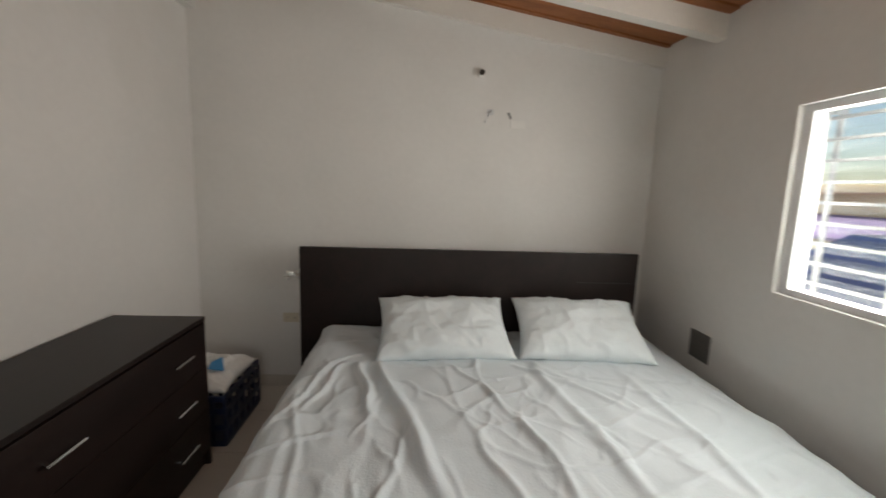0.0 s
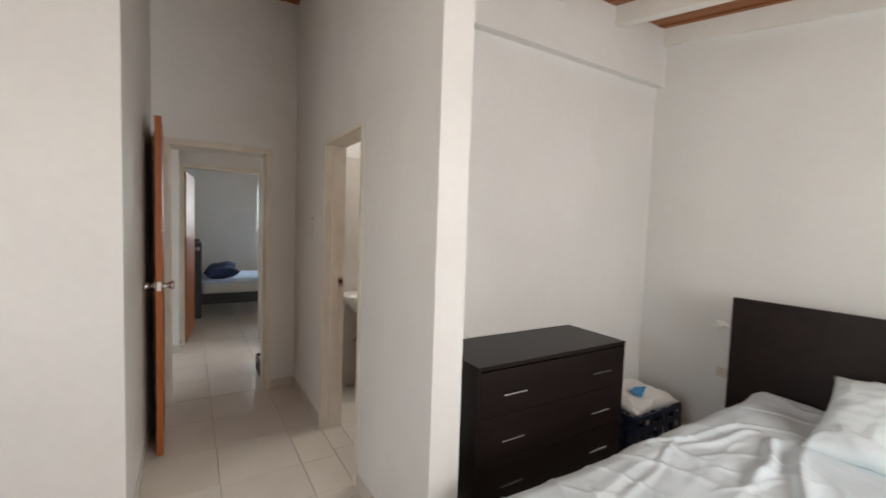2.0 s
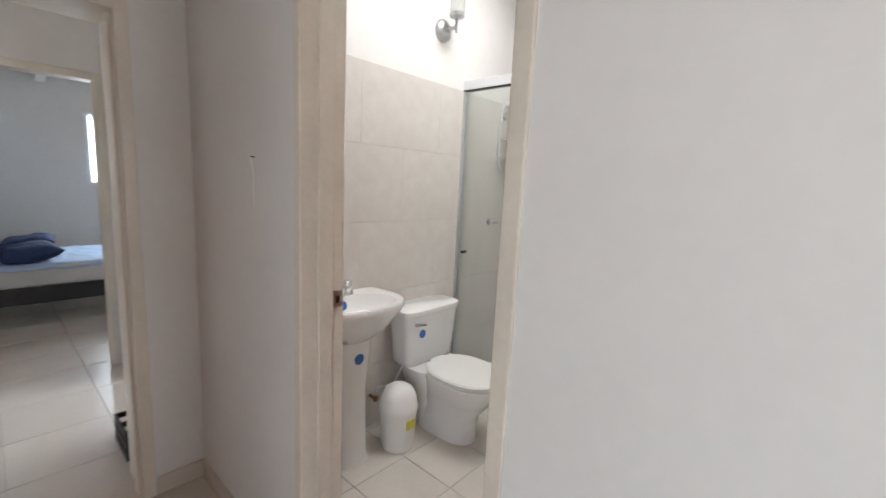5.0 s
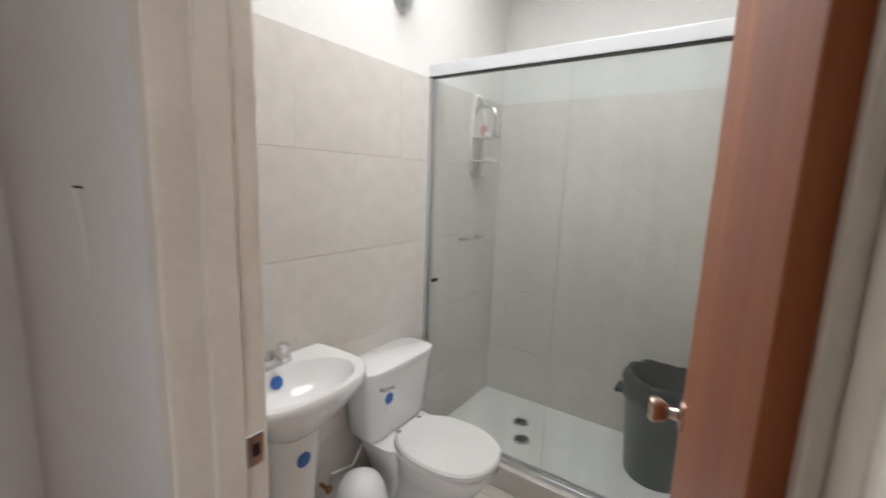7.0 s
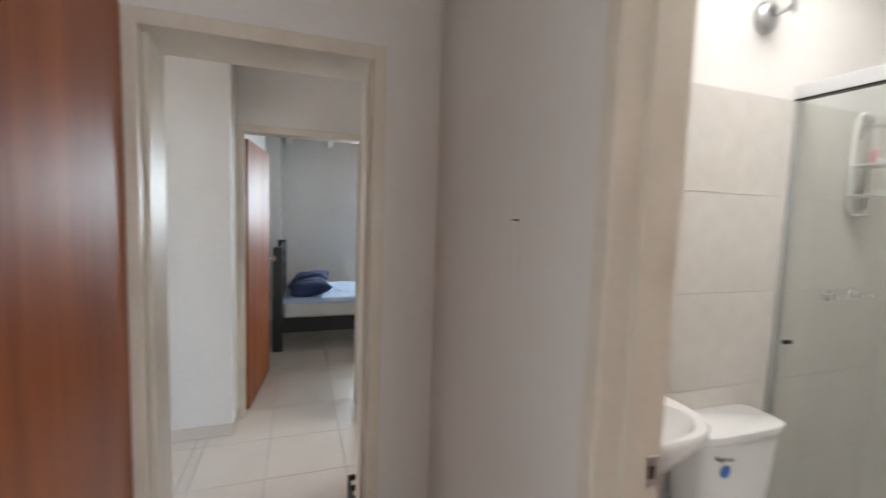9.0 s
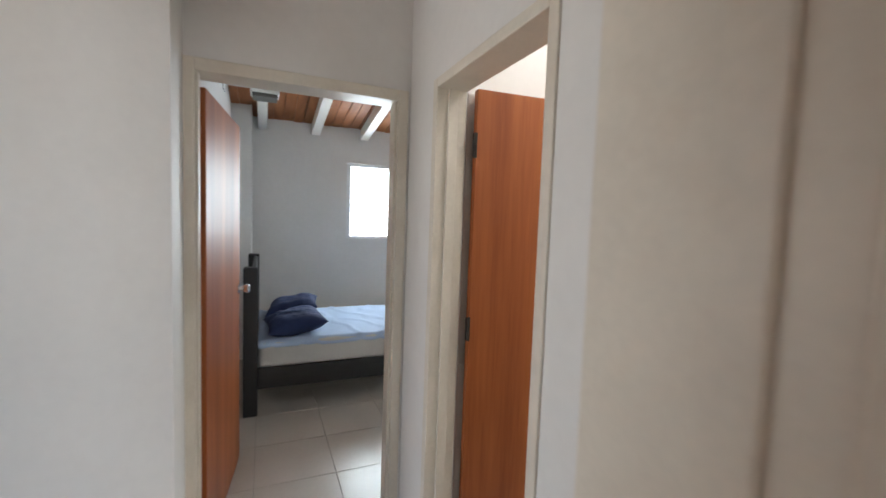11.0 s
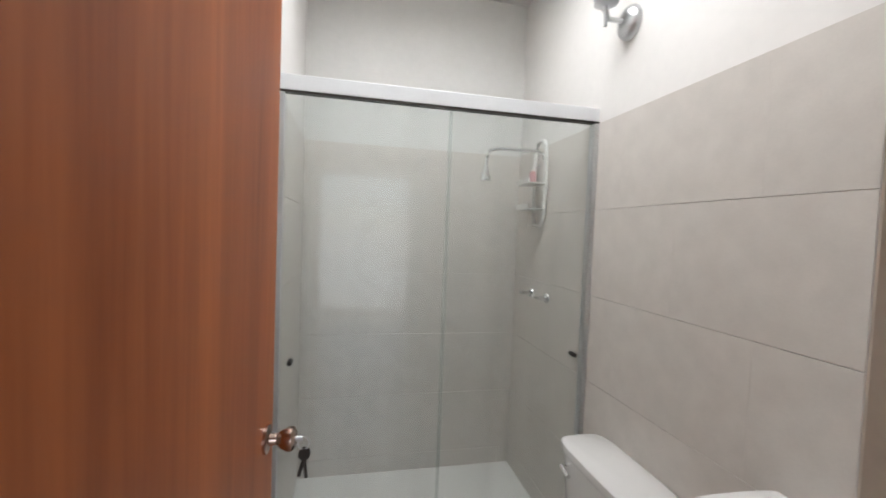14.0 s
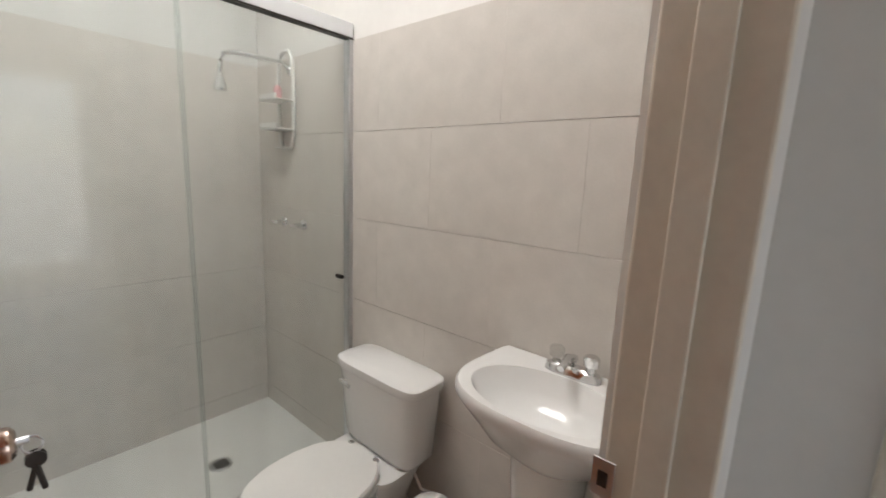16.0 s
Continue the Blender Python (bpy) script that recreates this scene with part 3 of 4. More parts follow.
for xx, zl, zh, w in ((-2.0, 0.35, 0.75, 0.70), (-1.9, 0.25, 0.88, 0.80), (-1.2, 0.22, 0.95, 0.84), (-0.7, 0.22, 1.38, 0.70), (0.5, 0.22, 1.42, 0.70), (1.2, 0.22, 1.0, 0.84), (1.9, 0.25, 0.85, 0.8), (2.05, 0.35, 0.7, 0.7)):
    loft_r.append([(xx, -w, zl), (xx, -0.86 if abs(xx) < 1.95 else -w, 0.55), (xx, -w, zh), (xx, w, zh), (xx, 0.86 if abs(xx) < 1.95 else w, 0.55), (xx, w, zl)])
part("body", loft(bmesh.new(), loft_r), CAR_BLUE, car, "", True)
for wx in (-1.25, 1.3):
    for wy in (-0.78, 0.78):
        w = part("wheel", L([(0.2, -0.09), (0.29, -0.09), (0.31, -0.05), (0.31, 0.05), (0.29, 0.09), (0.2, 0.09)], (wx, wy, 0.31), 20, turn=Matrix.Rotation(radians(90), 4, 'X')), RUBBER, car, "black tyre", True)

# ---- bedroom ----
def cloth_height(x, y):
    """Relief of the wrinkled sheet."""
    v = Vector((x, y, 0))
    h = 0.010 * noise.noise(v * 2.6) + 0.006 * noise.noise(v * 6.1)
    h += 0.015 * max(0, 1 - abs(noise.noise(Vector((x * 4.5 + 0.7 * y, y * 1.2, 3.0)))) * 7) * (0.4 + 0.6 * abs(noise.noise(v * 1.3)))
    h += 0.007 * max(0, 1 - abs(noise.noise(Vector((x * 3 - 2.2 * y, y * 3.0 + x, 9.0)))) * 9)
    for x0, x1, y0, y1, a, w in FOLDS:
        dx, dy = x1 - x0, y1 - y0
        t = ((x - x0) * dx + (y - y0) * dy) / (dx * dx + dy * dy)
        if -0.05 < t < 1.05:
            tt = min(1, max(0, t))
            d = math.hypot(x - x0 - tt * dx + 0.012 * math.sin(t * 9), y - y0 - tt * dy)
            h += a * math.exp(-(d / w) ** 2) * min(1, 3.5 * (1.05 - t), 6 * (t + 0.05))
    return h


FOLDS = [(2.20, 2.33, 1.50, 0.95, 0.030, 0.022), (2.30, 2.62, 1.50, 0.45, 0.034, 0.026), (2.12, 2.02, 1.50, 1.0, 0.016, 0.014),
         (2.06, 1.90, 1.50, 0.8, 0.012, 0.012), (2.70, 2.95, 1.48, 1.0, 0.014, 0.014), (2.95, 3.05, 1.0, 0.4, 0.012, 0.018),
         (3.15, 3.30, 1.5, 0.3, 0.018, 0.030), (3.05, 3.55, 1.5, 0.95, 0.014, 0.016), (3.62, 3.65, 1.5, 0.2, 0.014, 0.025),
         (2.45, 2.75, 1.3, 0.95, 0.008, 0.012), (3.3, 3.75, 1.4, 1.05, 0.008, 0.014), (2.75, 2.9, 0.8, 0.3, 0.012, 0.016),
         (1.95, 2.15, 1.2, 0.4, 0.010, 0.016), (2.5, 2.35, 0.9, 0.35, 0.010, 0.014)]

random.seed(11)
for k in range(75):
    fx, fy, fa, fl = random.uniform(1.95, 4.0), random.uniform(0.2, 1.6), random.gauss(-1.57, 0.55), random.uniform(0.12, 0.4)
    FOLDS.append((fx, fx + fl * math.cos(fa), fy, fy + fl * math.sin(fa), random.uniform(0.003, 0.007), random.uniform(0.008, 0.013)))

BX0, BX1, BY0, BY1, BZ = 1.90, 4.06, 0.10, 2.03, 0.575


def double_bed():
    bed = thing("double_bed", ((BX0 + BX1) / 2, BY1, 0), 0, "double bed with dark laminate headboard and pale wrinkled sheet", "bed")
    ox, oy = (BX0 + BX1) / 2, BY1
    hx0, hx1 = 1.73 - ox, 4.015 - ox
    hb = part("headboard", B(hx0, hx1, 0.03, 0.065, 0.18, 1.126, 0.004), WENGE, bed, "dark laminate headboard panel")
    for xa in (hx0, hx1 - 0.02):
        part("headboard_side", B(xa, xa + 0.02, 0.065, 0.325, 0.0, 0.90, 0.003), WENGE, hb)
        for z in (0.30, 0.58, 0.86):
            part("shelf", B(xa + 0.02 if xa == hx0 else xa - 0.22, xa + 0.26 if xa == hx0 else xa, 0.065, 0.32, z, z + 0.018, 0.002), WENGE, hb, "dark shelf behind the headboard")
    part("groove", B(hx1 - 0.42, hx1 - 0.005, 0.028, 0.032, 0.92, 0.925), BLACK_PLASTIC, hb)
    part("side_rail", B(BX0 - ox - 0.02, BX0 - ox + 0.01, BY0 - oy + 0.03, 0.03, 0.14, 0.34, 0.004), WENGE, bed)
    part("side_rail", B(BX1 - ox - 0.01, BX1 - ox + 0.02, BY0 - oy + 0.03, 0.03, 0.14, 0.34, 0.004), WENGE, bed)
    part("foot_rail", B(BX0 - ox - 0.02, BX1 - ox + 0.02, BY0 - oy, BY0 - oy + 0.03, 0.14, 0.34, 0.004), WENGE, bed)
    for lx in (BX0 - ox + 0.06, BX1 - ox - 0.06):
        for ly in (BY0 - oy + 0.08, -0.10):
            part("leg", B(lx - 0.035, lx + 0.035, ly - 0.035, ly + 0.035, 0, 0.2, 0.004), WENGE, bed)
    part("mattress", B(BX0 - ox + 0.02, BX1 - ox - 0.02, BY0 - oy + 0.04, 0.0, 0.30, BZ - 0.045, 0.05, 4), MATTRESS, bed, "", True)
    # sheet: one cloth that lies over the mattress and hangs down three sides
    nu, nv = 300, 270
    hang = 0.26
    us, vs = np.linspace(-hang, BX1 - BX0 + hang, nu), np.linspace(-hang, BY1 - BY0, nv)
    W, D, r = BX1 - BX0, BY1 - BY0, 0.06
    verts = []
    for v in vs:
        for u in us:
            cx, cy = min(W, max(0, u)), max(0, v)
            ou, ov = abs(u - cx), abs(v - cy)
            z = BZ + cloth_height(BX0 + cx, BY0 + cy)
            edge = min(cx, W - cx, cy + 0.0)
            if edge < r:
                z -= 0.022 * (1 - edge / r) ** 2
            x, y = BX0 + cx, BY0 + cy
            drop = math.hypot(ou, ov)
            if drop > 0:
                sx = -1 if u < 0 else (1 if u > W else 0)
                flare = 0.012 + 0.05 * drop + 0.014 * noise.noise(Vector((x * 5, y * 5, 0))) * min(1, drop * 8)
                x += sx * (flare * ou / drop)
                y -= flare * ov / drop
                z -= drop * (0.96 + 0.05 * noise.noise(Vector((x * 2, y * 2, 5)))) + 0.004
            if v > D - 0.12 and u < 0.5:
                z += 0.03 * (v - D + 0.12) / 0.12
            verts.append((x - ox, y - oy, z))
    faces = [(j * nu + i, j * nu + i + 1, (j + 1) * nu + i + 1, (j + 1) * nu + i) for j in range(nv - 1) for i in range(nu - 1)]
    me = bpy.data.meshes.new("sheet")
    me.from_pydata(verts, [], faces)
    me.materials.append(SHEET)
    for p in me.polygons:
        p.use_smooth = True
    sh = new("sheet", me)
    sh.parent = bed
    sh["label"] = "pale grey-white cotton sheet with folds"
    so = sh.modifiers.new("thickness", 'SOLIDIFY')
    so.thickness = 0.004
    return bed


double_bed()


def pillow(center, tilt, turn, w, d, h, seed, mat, label, name="pillow", rumple=1.0):
    """A soft pillow with pinched corners and radiating creases."""
    nu, nv = 60, 44
    verts, faces = [], []
    for side in (1, -1):
        for j in range(nv + 1):
            for i in range(nu + 1):
                a, b = i / nu * 2 - 1, j / nv * 2 - 1
                bulge = max(0, (1 - abs(a) ** 2.6)) ** 0.5 * max(0, (1 - abs(b) ** 2.6)) ** 0.5
                px = a * w / 2 * (1 - 0.07 * (1 - b * b) * abs(a))
                py = b * d / 2 * (1 - 0.09 * (1 - a * a) * abs(b))
                q = Vector((a * 2 + seed, b * 2, side * 0.7))
                crease = 0.016 * noise.noise(q * 1.6) + 0.008 * noise.noise(q * 4.2) + 0.016 * max(0, 1 - abs(noise.noise(Vector((a * 3 + b * 1.2 + seed, b * 1.0 - a, seed)))) * 8) * (0.3 + abs(b))
                verts.append((px, py, side * (h / 2) * bulge * (0.9 + 0.2 * noise.noise(q)) + rumple * crease * bulge ** 0.4))
    n1 = (nu + 1) * (nv + 1)
    for s in range(2):
        for j in range(nv):
            for i in range(nu):
                q = [s * n1 + j * (nu + 1) + i, s * n1 + j * (nu + 1) + i + 1, s * n1 + (j + 1) * (nu + 1) + i + 1, s * n1 + (j + 1) * (nu + 1) + i]
                faces.append(q if s == 0 else q[::-1])
    me = bpy.data.meshes.new("pillow")
    me.from_pydata(verts, [], faces)
    bm = bmesh.new()
    bm.from_mesh(me)
    bmesh.ops.remove_doubles(bm, verts=bm.verts, dist=0.0008)
    bmesh.ops.recalc_face_normals(bm, faces=bm.faces)
    bm.to_mesh(me)
    bm.free()
    me.materials.append(mat)
    for p in me.polygons:
        p.use_smooth = True
    ob = new(name, me)
    ob.matrix_world = pose(*center, tilt, 0, turn)
    return tagged(ob, label, "pillow", "pillows on the bed")


pillow((2.67, 1.75, 0.705), 27, 3, 0.80, 0.52, 0.22, 1.3, PILLOW, "rumpled pale cotton pillow leaning on the dark headboard")
pillow((3.50, 1.74, 0.705), 27, -5, 0.78, 0.52, 0.22, 5.7, PILLOW, "rumpled pale cotton pillow beside the other pillow")


def dresser():
    y0, y1, x0, x1, h = 0.37, 1.50, 0.94, 1.395, 0.832
    ob = thing("dresser", ((x0 + x1) / 2, (y0 + y1) / 2, 0), 0, "dark laminate chest of drawers with slim metal handles", "dresser")
    cx, cy = (x0 + x1) / 2, (y0 + y1) / 2
    a, b, c, d = x0 - cx, x1 - cx, y0 - cy, y1 - cy
    part("top", B(a, b + 0.004, c, d, h - 0.022, h, 0.002), WENGE, ob)
    part("side_panel", B(a, b, c, c + 0.02, 0.0, h - 0.022, 0.001), WENGE, ob)
    part("side_panel", B(a, b, d - 0.02, d, 0.0, h - 0.022, 0.001), WENGE, ob)
    part("back_panel", B(a, a + 0.012, c + 0.02, d - 0.02, 0.04, h - 0.022), WENGE, ob)
    part("plinth", B(b - 0.05, b - 0.03, c + 0.02, d - 0.02, 0.0, 0.09), WENGE, ob)
    dh = (h - 0.022 - 0.10) / 3
    for i in range(3):
        z0 = 0.095 + dh * i
        dr = part("drawer", B(b - 0.018, b + 0.002, c + 0.022, d - 0.022, z0, z0 + dh - 0.005, 0.0015), WENGE, ob, "dark drawer front")
        part("drawer_box", B(a + 0.03, b - 0.018, c + 0.035, d - 0.035, z0 + 0.02, z0 + dh - 0.03), WENGE, dr)
        for yy in (c + 0.22, d - 0.24):
            z = z0 + dh * 0.47
            bm = T([(b + 0.026, yy - 0.075, z), (b + 0.026, yy + 0.075, z)], 0.005, 8)
            for q in (-0.055, 0.055):
                tube(bm, [(b, yy + q, z), (b + 0.026, yy + q, z)], 0.004, 6)
            part("drawer_handle", bm, CHROME, dr, "slim chrome bar handle", True)
    return ob


dresser()


def laundry_basket():
    ob = thing("laundry_basket", (1.21, 1.90, 0), 0, "navy plastic crate with a white and blue bag on top", "basket")
    w, d, h = 0.40, 0.52, 0.30
    part("bottom", B(-w / 2 + 0.02, w / 2 - 0.02, -d / 2 + 0.02, d / 2 - 0.02, 0, 0.012), BLUE_PLASTIC, ob)
    for s in (-1, 1):
        for z in (0.0, 0.10, 0.20, 0.275):
            part("rail", B(-w / 2, w / 2, s * d / 2 - 0.008, s * d / 2 + 0.008, z, z + 0.035, 0.003), BLUE_PLASTIC, ob)
            part("rail", B(s * w / 2 - 0.008, s * w / 2 + 0.008, -d / 2 + 0.008, d / 2 - 0.008, z, z + 0.035, 0.003), BLUE_PLASTIC, ob)
        for i in range(7):
            q = -d / 2 + d * i / 6
            part("slat", B(s * w / 2 - 0.006, s * w / 2 + 0.006, max(q - 0.012, -d / 2), min(q + 0.012, d / 2), 0.0, 0.29), BLUE_PLASTIC, ob)
        for i in range(1, 6):
            q = -w / 2 + w * i / 6
            part("slat", B(q - 0.012, q + 0.012, s * d / 2 - 0.006, s * d / 2 + 0.006, 0.0, 0.29), BLUE_PLASTIC, ob)
    return ob


laundry_basket()
cushion = pillow((1.21, 1.90, 0.335), 4, 90, 0.50, 0.40, 0.13, 9.1, WHITE_CLOTH, "white plastic bag with a blue print on the crate", "folded_bag")
cushion["category"], cushion["group"] = "bag", "on the crate"
print_bm = bmesh.new()
for k in range(9):
    a0, a1 = -0.12 + 0.02 * k, -0.12 + 0.02 * (k + 1) - 0.001
    hexa(print_bm, [(a0, -0.13 + 0.01 * k, 0.072), (a1, -0.13 + 0.01 * k, 0.072), (a1, -0.02 - 0.006 * abs(k - 4), 0.078), (a0, -0.02 - 0.006 * abs(k - 4), 0.078),
                    (a0, -0.13 + 0.01 * k, 0.076), (a1, -0.13 + 0.01 * k, 0.076), (a1, -0.02 - 0.006 * abs(k - 4), 0.082), (a0, -0.02 - 0.006 * abs(k - 4), 0.082)])
part("printed_patch", print_bm, BLUE_PRINT, cushion, "bright blue printed patch")


def outlet(name, place, rz, mat, label, horizontal=True):
    """Cover plate with two sockets; local -y is the face."""
    ob = thing(name, place, rz, label, "outlet")
    w, h = (0.058, 0.036) if horizontal else (0.036, 0.058)
    part("cover_plate", B(-w, w, -0.009, 0, -h, h, 0.004), mat, ob)
    for s in (-1, 1):
        cx, cz = (s * 0.024, 0) if horizontal else (0, s * 0.024)
        sk = part("socket", B(cx - 0.013, cx + 0.013, -0.0115, -0.009, cz - 0.013, cz + 0.013, 0.001), mat, ob)
        for q in (-0.005, 0.005):
            part("slot", B(cx + q - 0.0012, cx + q + 0.0012, -0.0125, -0.0115, cz - 0.005, cz + 0.005), DARK_METAL, sk)
    return ob


outlet("wall_outlet", (1.57, NORTH, 0.54), 0, IVORY_PLASTIC, "ivory wall outlet beside the headboard")
vent = thing("wall_box_cover", (EAST, 1.655, 0.635), 0, "dark grey square cover plate low on the wall", "cover plate")
part("plate", B(-0.010, 0, -0.085, 0.085, -0.085, 0.085, 0.003), GREY_PLASTIC, vent)
for k in range(5):
    part("rib", B(-0.013, -0.010, -0.07, 0.07, -0.062 + k * 0.03, -0.056 + k * 0.03), GREY_PLASTIC, vent)

stub = thing("pipe_stub", (2.918, NORTH, 2.335), 0, "short dark pipe stub with a pale sleeve in the wall", "pipe")
part("sleeve", L([(0.026, 0), (0.026, 0.05), (0.022, 0.056)], (0, 0, 0), 16, turn=Matrix.Rotation(radians(90), 4, 'X')), WHITE_PLASTIC, stub, "", True)
part("bore", L([(0.020, 0), (0.020, 0.059)], (0, 0, 0), 16, turn=Matrix.Rotation(radians(90), 4, 'X')), DARK_METAL, stub, "dark open end", True)
hook = thing("wall_hook", (2.97, NORTH, 2.05), 0, "bent metal hook remaining in the wall", "hook")
part("shank", T([(0.03, 0, 0.03), (0.025, -0.05, 0.03), (0.0, -0.06, 0.0), (-0.02, -0.055, -0.05)], 0.006, 8), STEEL, hook, "", True)
part("plate", B(0.005, 0.05, -0.004, 0, 0.01, 0.05, 0.001), STEEL, hook)
hook2 = thing("wall_hook", (3.125, NORTH, 2.055), 0, "small dark wall hook beside a pale switch plate", "hook")
part("shank", T([(0.0, 0, 0.02), (0.0, -0.035, 0.02), (0.012, -0.045, -0.02)], 0.005, 8), DARK_METAL, hook2, "", True)
blank = thing("blank_plate", (3.20, NORTH, 2.0), 0, "pale blank cover plate on the wall", "cover plate")
part("plate", B(-0.055, 0.055, -0.008, 0, -0.028, 0.028, 0.003), WHITE_PLASTIC, blank)

tissue = thing("paper_flower", (1.760, 2.13, 0.878), 0, "crumpled white paper flower on the headboard shelf", "ornament")
for k in range(9):
    a = k * 2.4
    c = Vector((-0.085 + 0.04 * math.cos(a), 0.03 * math.sin(a), 0.025 + 0.012 * (k % 4)))
    bm = bmesh.new()
    rr = [[(c.x + rad * (1 + 0.4 * noise.noise(Vector((q, k, rad * 9)))) * math.cos(q * math.tau / 8), c.y + rad * math.sin(q * math.tau / 8), c.z + dz + 0.01 * noise.noise(Vector((q * 1.7, k, dz)))) for q in range(8)]
          for rad, dz in ((0.006, -0.014), (0.024, 0.0), (0.030, 0.012), (0.016, 0.016))]
    part("petal", loft(bm, rr), WHITE_CLOTH, tissue, "", True)
part("stem", T([(-0.01, 0, 0.004), (-0.04, 0, 0.012), (-0.07, 0, 0.02)], 0.006, 6), WHITE_CLOTH, tissue)

# ---- bathrooms ----
def bath(side, wall, name_prefix, label_side):
    """One bathroom's fittings; side is +1 where the room lies towards +x of the plumbing wall at x = wall."""
    s = side

    def X(a, b):
        return (min(wall + s * a, wall + s * b), max(wall + s * a, wall + s * b))

    # toilet: local frame with the wall at x = 0
    t = thing("toilet", (wall + s * 0.008, 1.17 if s > 0 else 1.13, 0), 0 if s > 0 else 180, "white porcelain toilet with closed lid and separate tank", "toilet")

    def rr(cx, a, b, z, n=28, p=2.6):
        return [(cx + a * math.copysign(abs(math.cos(k * math.tau / n)) ** (2 / p), math.cos(k * math.tau / n)),
                 b * math.copysign(abs(math.sin(k * math.tau / n)) ** (2 / p), math.sin(k * math.tau / n)), z) for k in range(n)]
    part("tank", loft(bmesh.new(), [rr(0.105, 0.075, 0.185, 0.385, p=5), rr(0.105, 0.088, 0.205, 0.41, p=5), rr(0.11, 0.098, 0.23, 0.70, p=5)]), CERAMIC, t, "", True)
    part("tank_lid", loft(bmesh.new(), [rr(0.11, 0.104, 0.238, 0.70, p=5), rr(0.11, 0.108, 0.242, 0.715, p=5), rr(0.11, 0.106, 0.24, 0.735, p=5), rr(0.11, 0.095, 0.228, 0.742, p=5)]), CERAMIC, t, "", True)
    lev = part("flush_lever", T([(0.204, -0.165, 0.655), (0.222, -0.165, 0.655), (0.226, -0.105, 0.648)], 0.009, 8), CHROME, t, "chrome flush lever", True)
    part("bowl", loft(bmesh.new(), [rr(0.33, 0.21, 0.11, 0.0), rr(0.34, 0.20, 0.10, 0.06), rr(0.37, 0.18, 0.095, 0.16), rr(0.42, 0.21, 0.14, 0.26), rr(0.45, 0.235, 0.175, 0.345), rr(0.45, 0.24, 0.182, 0.375), rr(0.45, 0.235, 0.178, 0.383)]), CERAMIC, t, "", True)
    part("pedestal_back", loft(bmesh.new(), [rr(0.14, 0.09, 0.09, 0.0, p=4), rr(0.15, 0.10, 0.10, 0.2, p=4), rr(0.17, 0.14, 0.17, 0.36, p=4), rr(0.17, 0.14, 0.18, 0.385, p=4)]), CERAMIC, t, "", True)
    part("seat", loft(bmesh.new(), [rr(0.455, 0.235, 0.182, 0.384, p=2.3), rr(0.455, 0.24, 0.186, 0.392, p=2.3), rr(0.455, 0.238, 0.184, 0.402, p=2.3)]), WHITE_PLASTIC, t, "", True)
    part("seat_lid", loft(bmesh.new(), [rr(0.455, 0.24, 0.187, 0.404, p=2.3), rr(0.455, 0.243, 0.19, 0.412, p=2.3), rr(0.455, 0.235, 0.182, 0.422, p=2.3), rr(0.455, 0.19, 0.14, 0.427, p=2.3)]), WHITE_PLASTIC, t, "closed white plastic toilet lid", True)
    for q in (-0.075, 0.075):
        part("seat_hinge", L([(0.014, 0), (0.014, 0.02), (0.008, 0.026)], (0.235, q, 0.40), 12), CHROME, t, "chrome hinge cap", True)
    if s > 0:
        part("label_sticker", L([(0.026, 0), (0.026, 0.002)], (0.203, -0.108, 0.59), 18, turn=Matrix.Rotation(radians(90), 4, 'Y')), LABEL_BLUE, t, "round blue sticker")
    # pedestal basin
    b = thing("pedestal_basin", (wall + s * 0.008, 0.58 if s > 0 else 0.40, 0), 0 if s > 0 else 180, "white porcelain pedestal washbasin with a chrome two-handle tap", "washbasin")
    n = 40

    def outline(fx, fy, z, dx=0.0):
        pts = []
        for k in range(n):
            a = k * math.tau / n
            c, sn = math.cos(a), math.sin(a)
            x = 0.22 + 0.235 * (abs(c) ** 0.8) * (1 if c > 0 else -1) if c > 0 else 0.22 + 0.215 * max(-1, c * 1.9)
            y = 0.265 * math.copysign(abs(sn) ** (0.75 if c > 0 else 0.28), sn)
            pts.append(((0.22 + (x - 0.22) * fx + dx) * 0.84, y * fy, z))
        return pts
    HZ = 0.875 if s > 0 else 0.945
    bowl_rings = [outline(0.45, 0.36, HZ - 0.20, -0.02), outline(0.72, 0.66, HZ - 0.14, -0.01), outline(0.93, 0.92, HZ - 0.055), outline(1.0, 1.0, HZ - 0.03), outline(1.0, 1.0, HZ - 0.008), outline(0.975, 0.975, HZ)]

    def inner(fx, fy, z):
        return [(0.225 + 0.138 * fx * math.cos(k * math.tau / n), 0.215 * fy * math.sin(k * math.tau / n), z) for k in range(n)]
    bowl_rings += [inner(1.0, 1.0, HZ - 0.002), inner(0.96, 0.96, HZ - 0.014), inner(0.85, 0.85, HZ - 0.06), inner(0.55, 0.55, HZ - 0.10), inner(0.12, 0.1, HZ - 0.115)]
    part("basin", loft(bmesh.new(), bowl_rings), CERAMIC, b, "", True)
    part("drain_ring", L([(0.022, 0), (0.022, 0.003), (0.014, 0.004)], (0.225, 0, HZ - 0.1145), 16), CHROME, b, "chrome drain", True)
    part("pedestal", loft(bmesh.new(), [rr(0.15, 0.10, 0.105, 0.0), rr(0.15, 0.085, 0.09, 0.05), rr(0.15, 0.08, 0.085, 0.4), rr(0.155, 0.10, 0.11, HZ - 0.15)]), CERAMIC, b, "", True)
    tap = part("tap", loft(bmesh.new(), [rr(0.055, 0.025, 0.085, HZ - 0.002, p=3), rr(0.055, 0.022, 0.08, HZ + 0.02, p=3), rr(0.055, 0.014, 0.06, HZ + 0.028, p=3)]), CHROME, b, "chrome tap body", True)
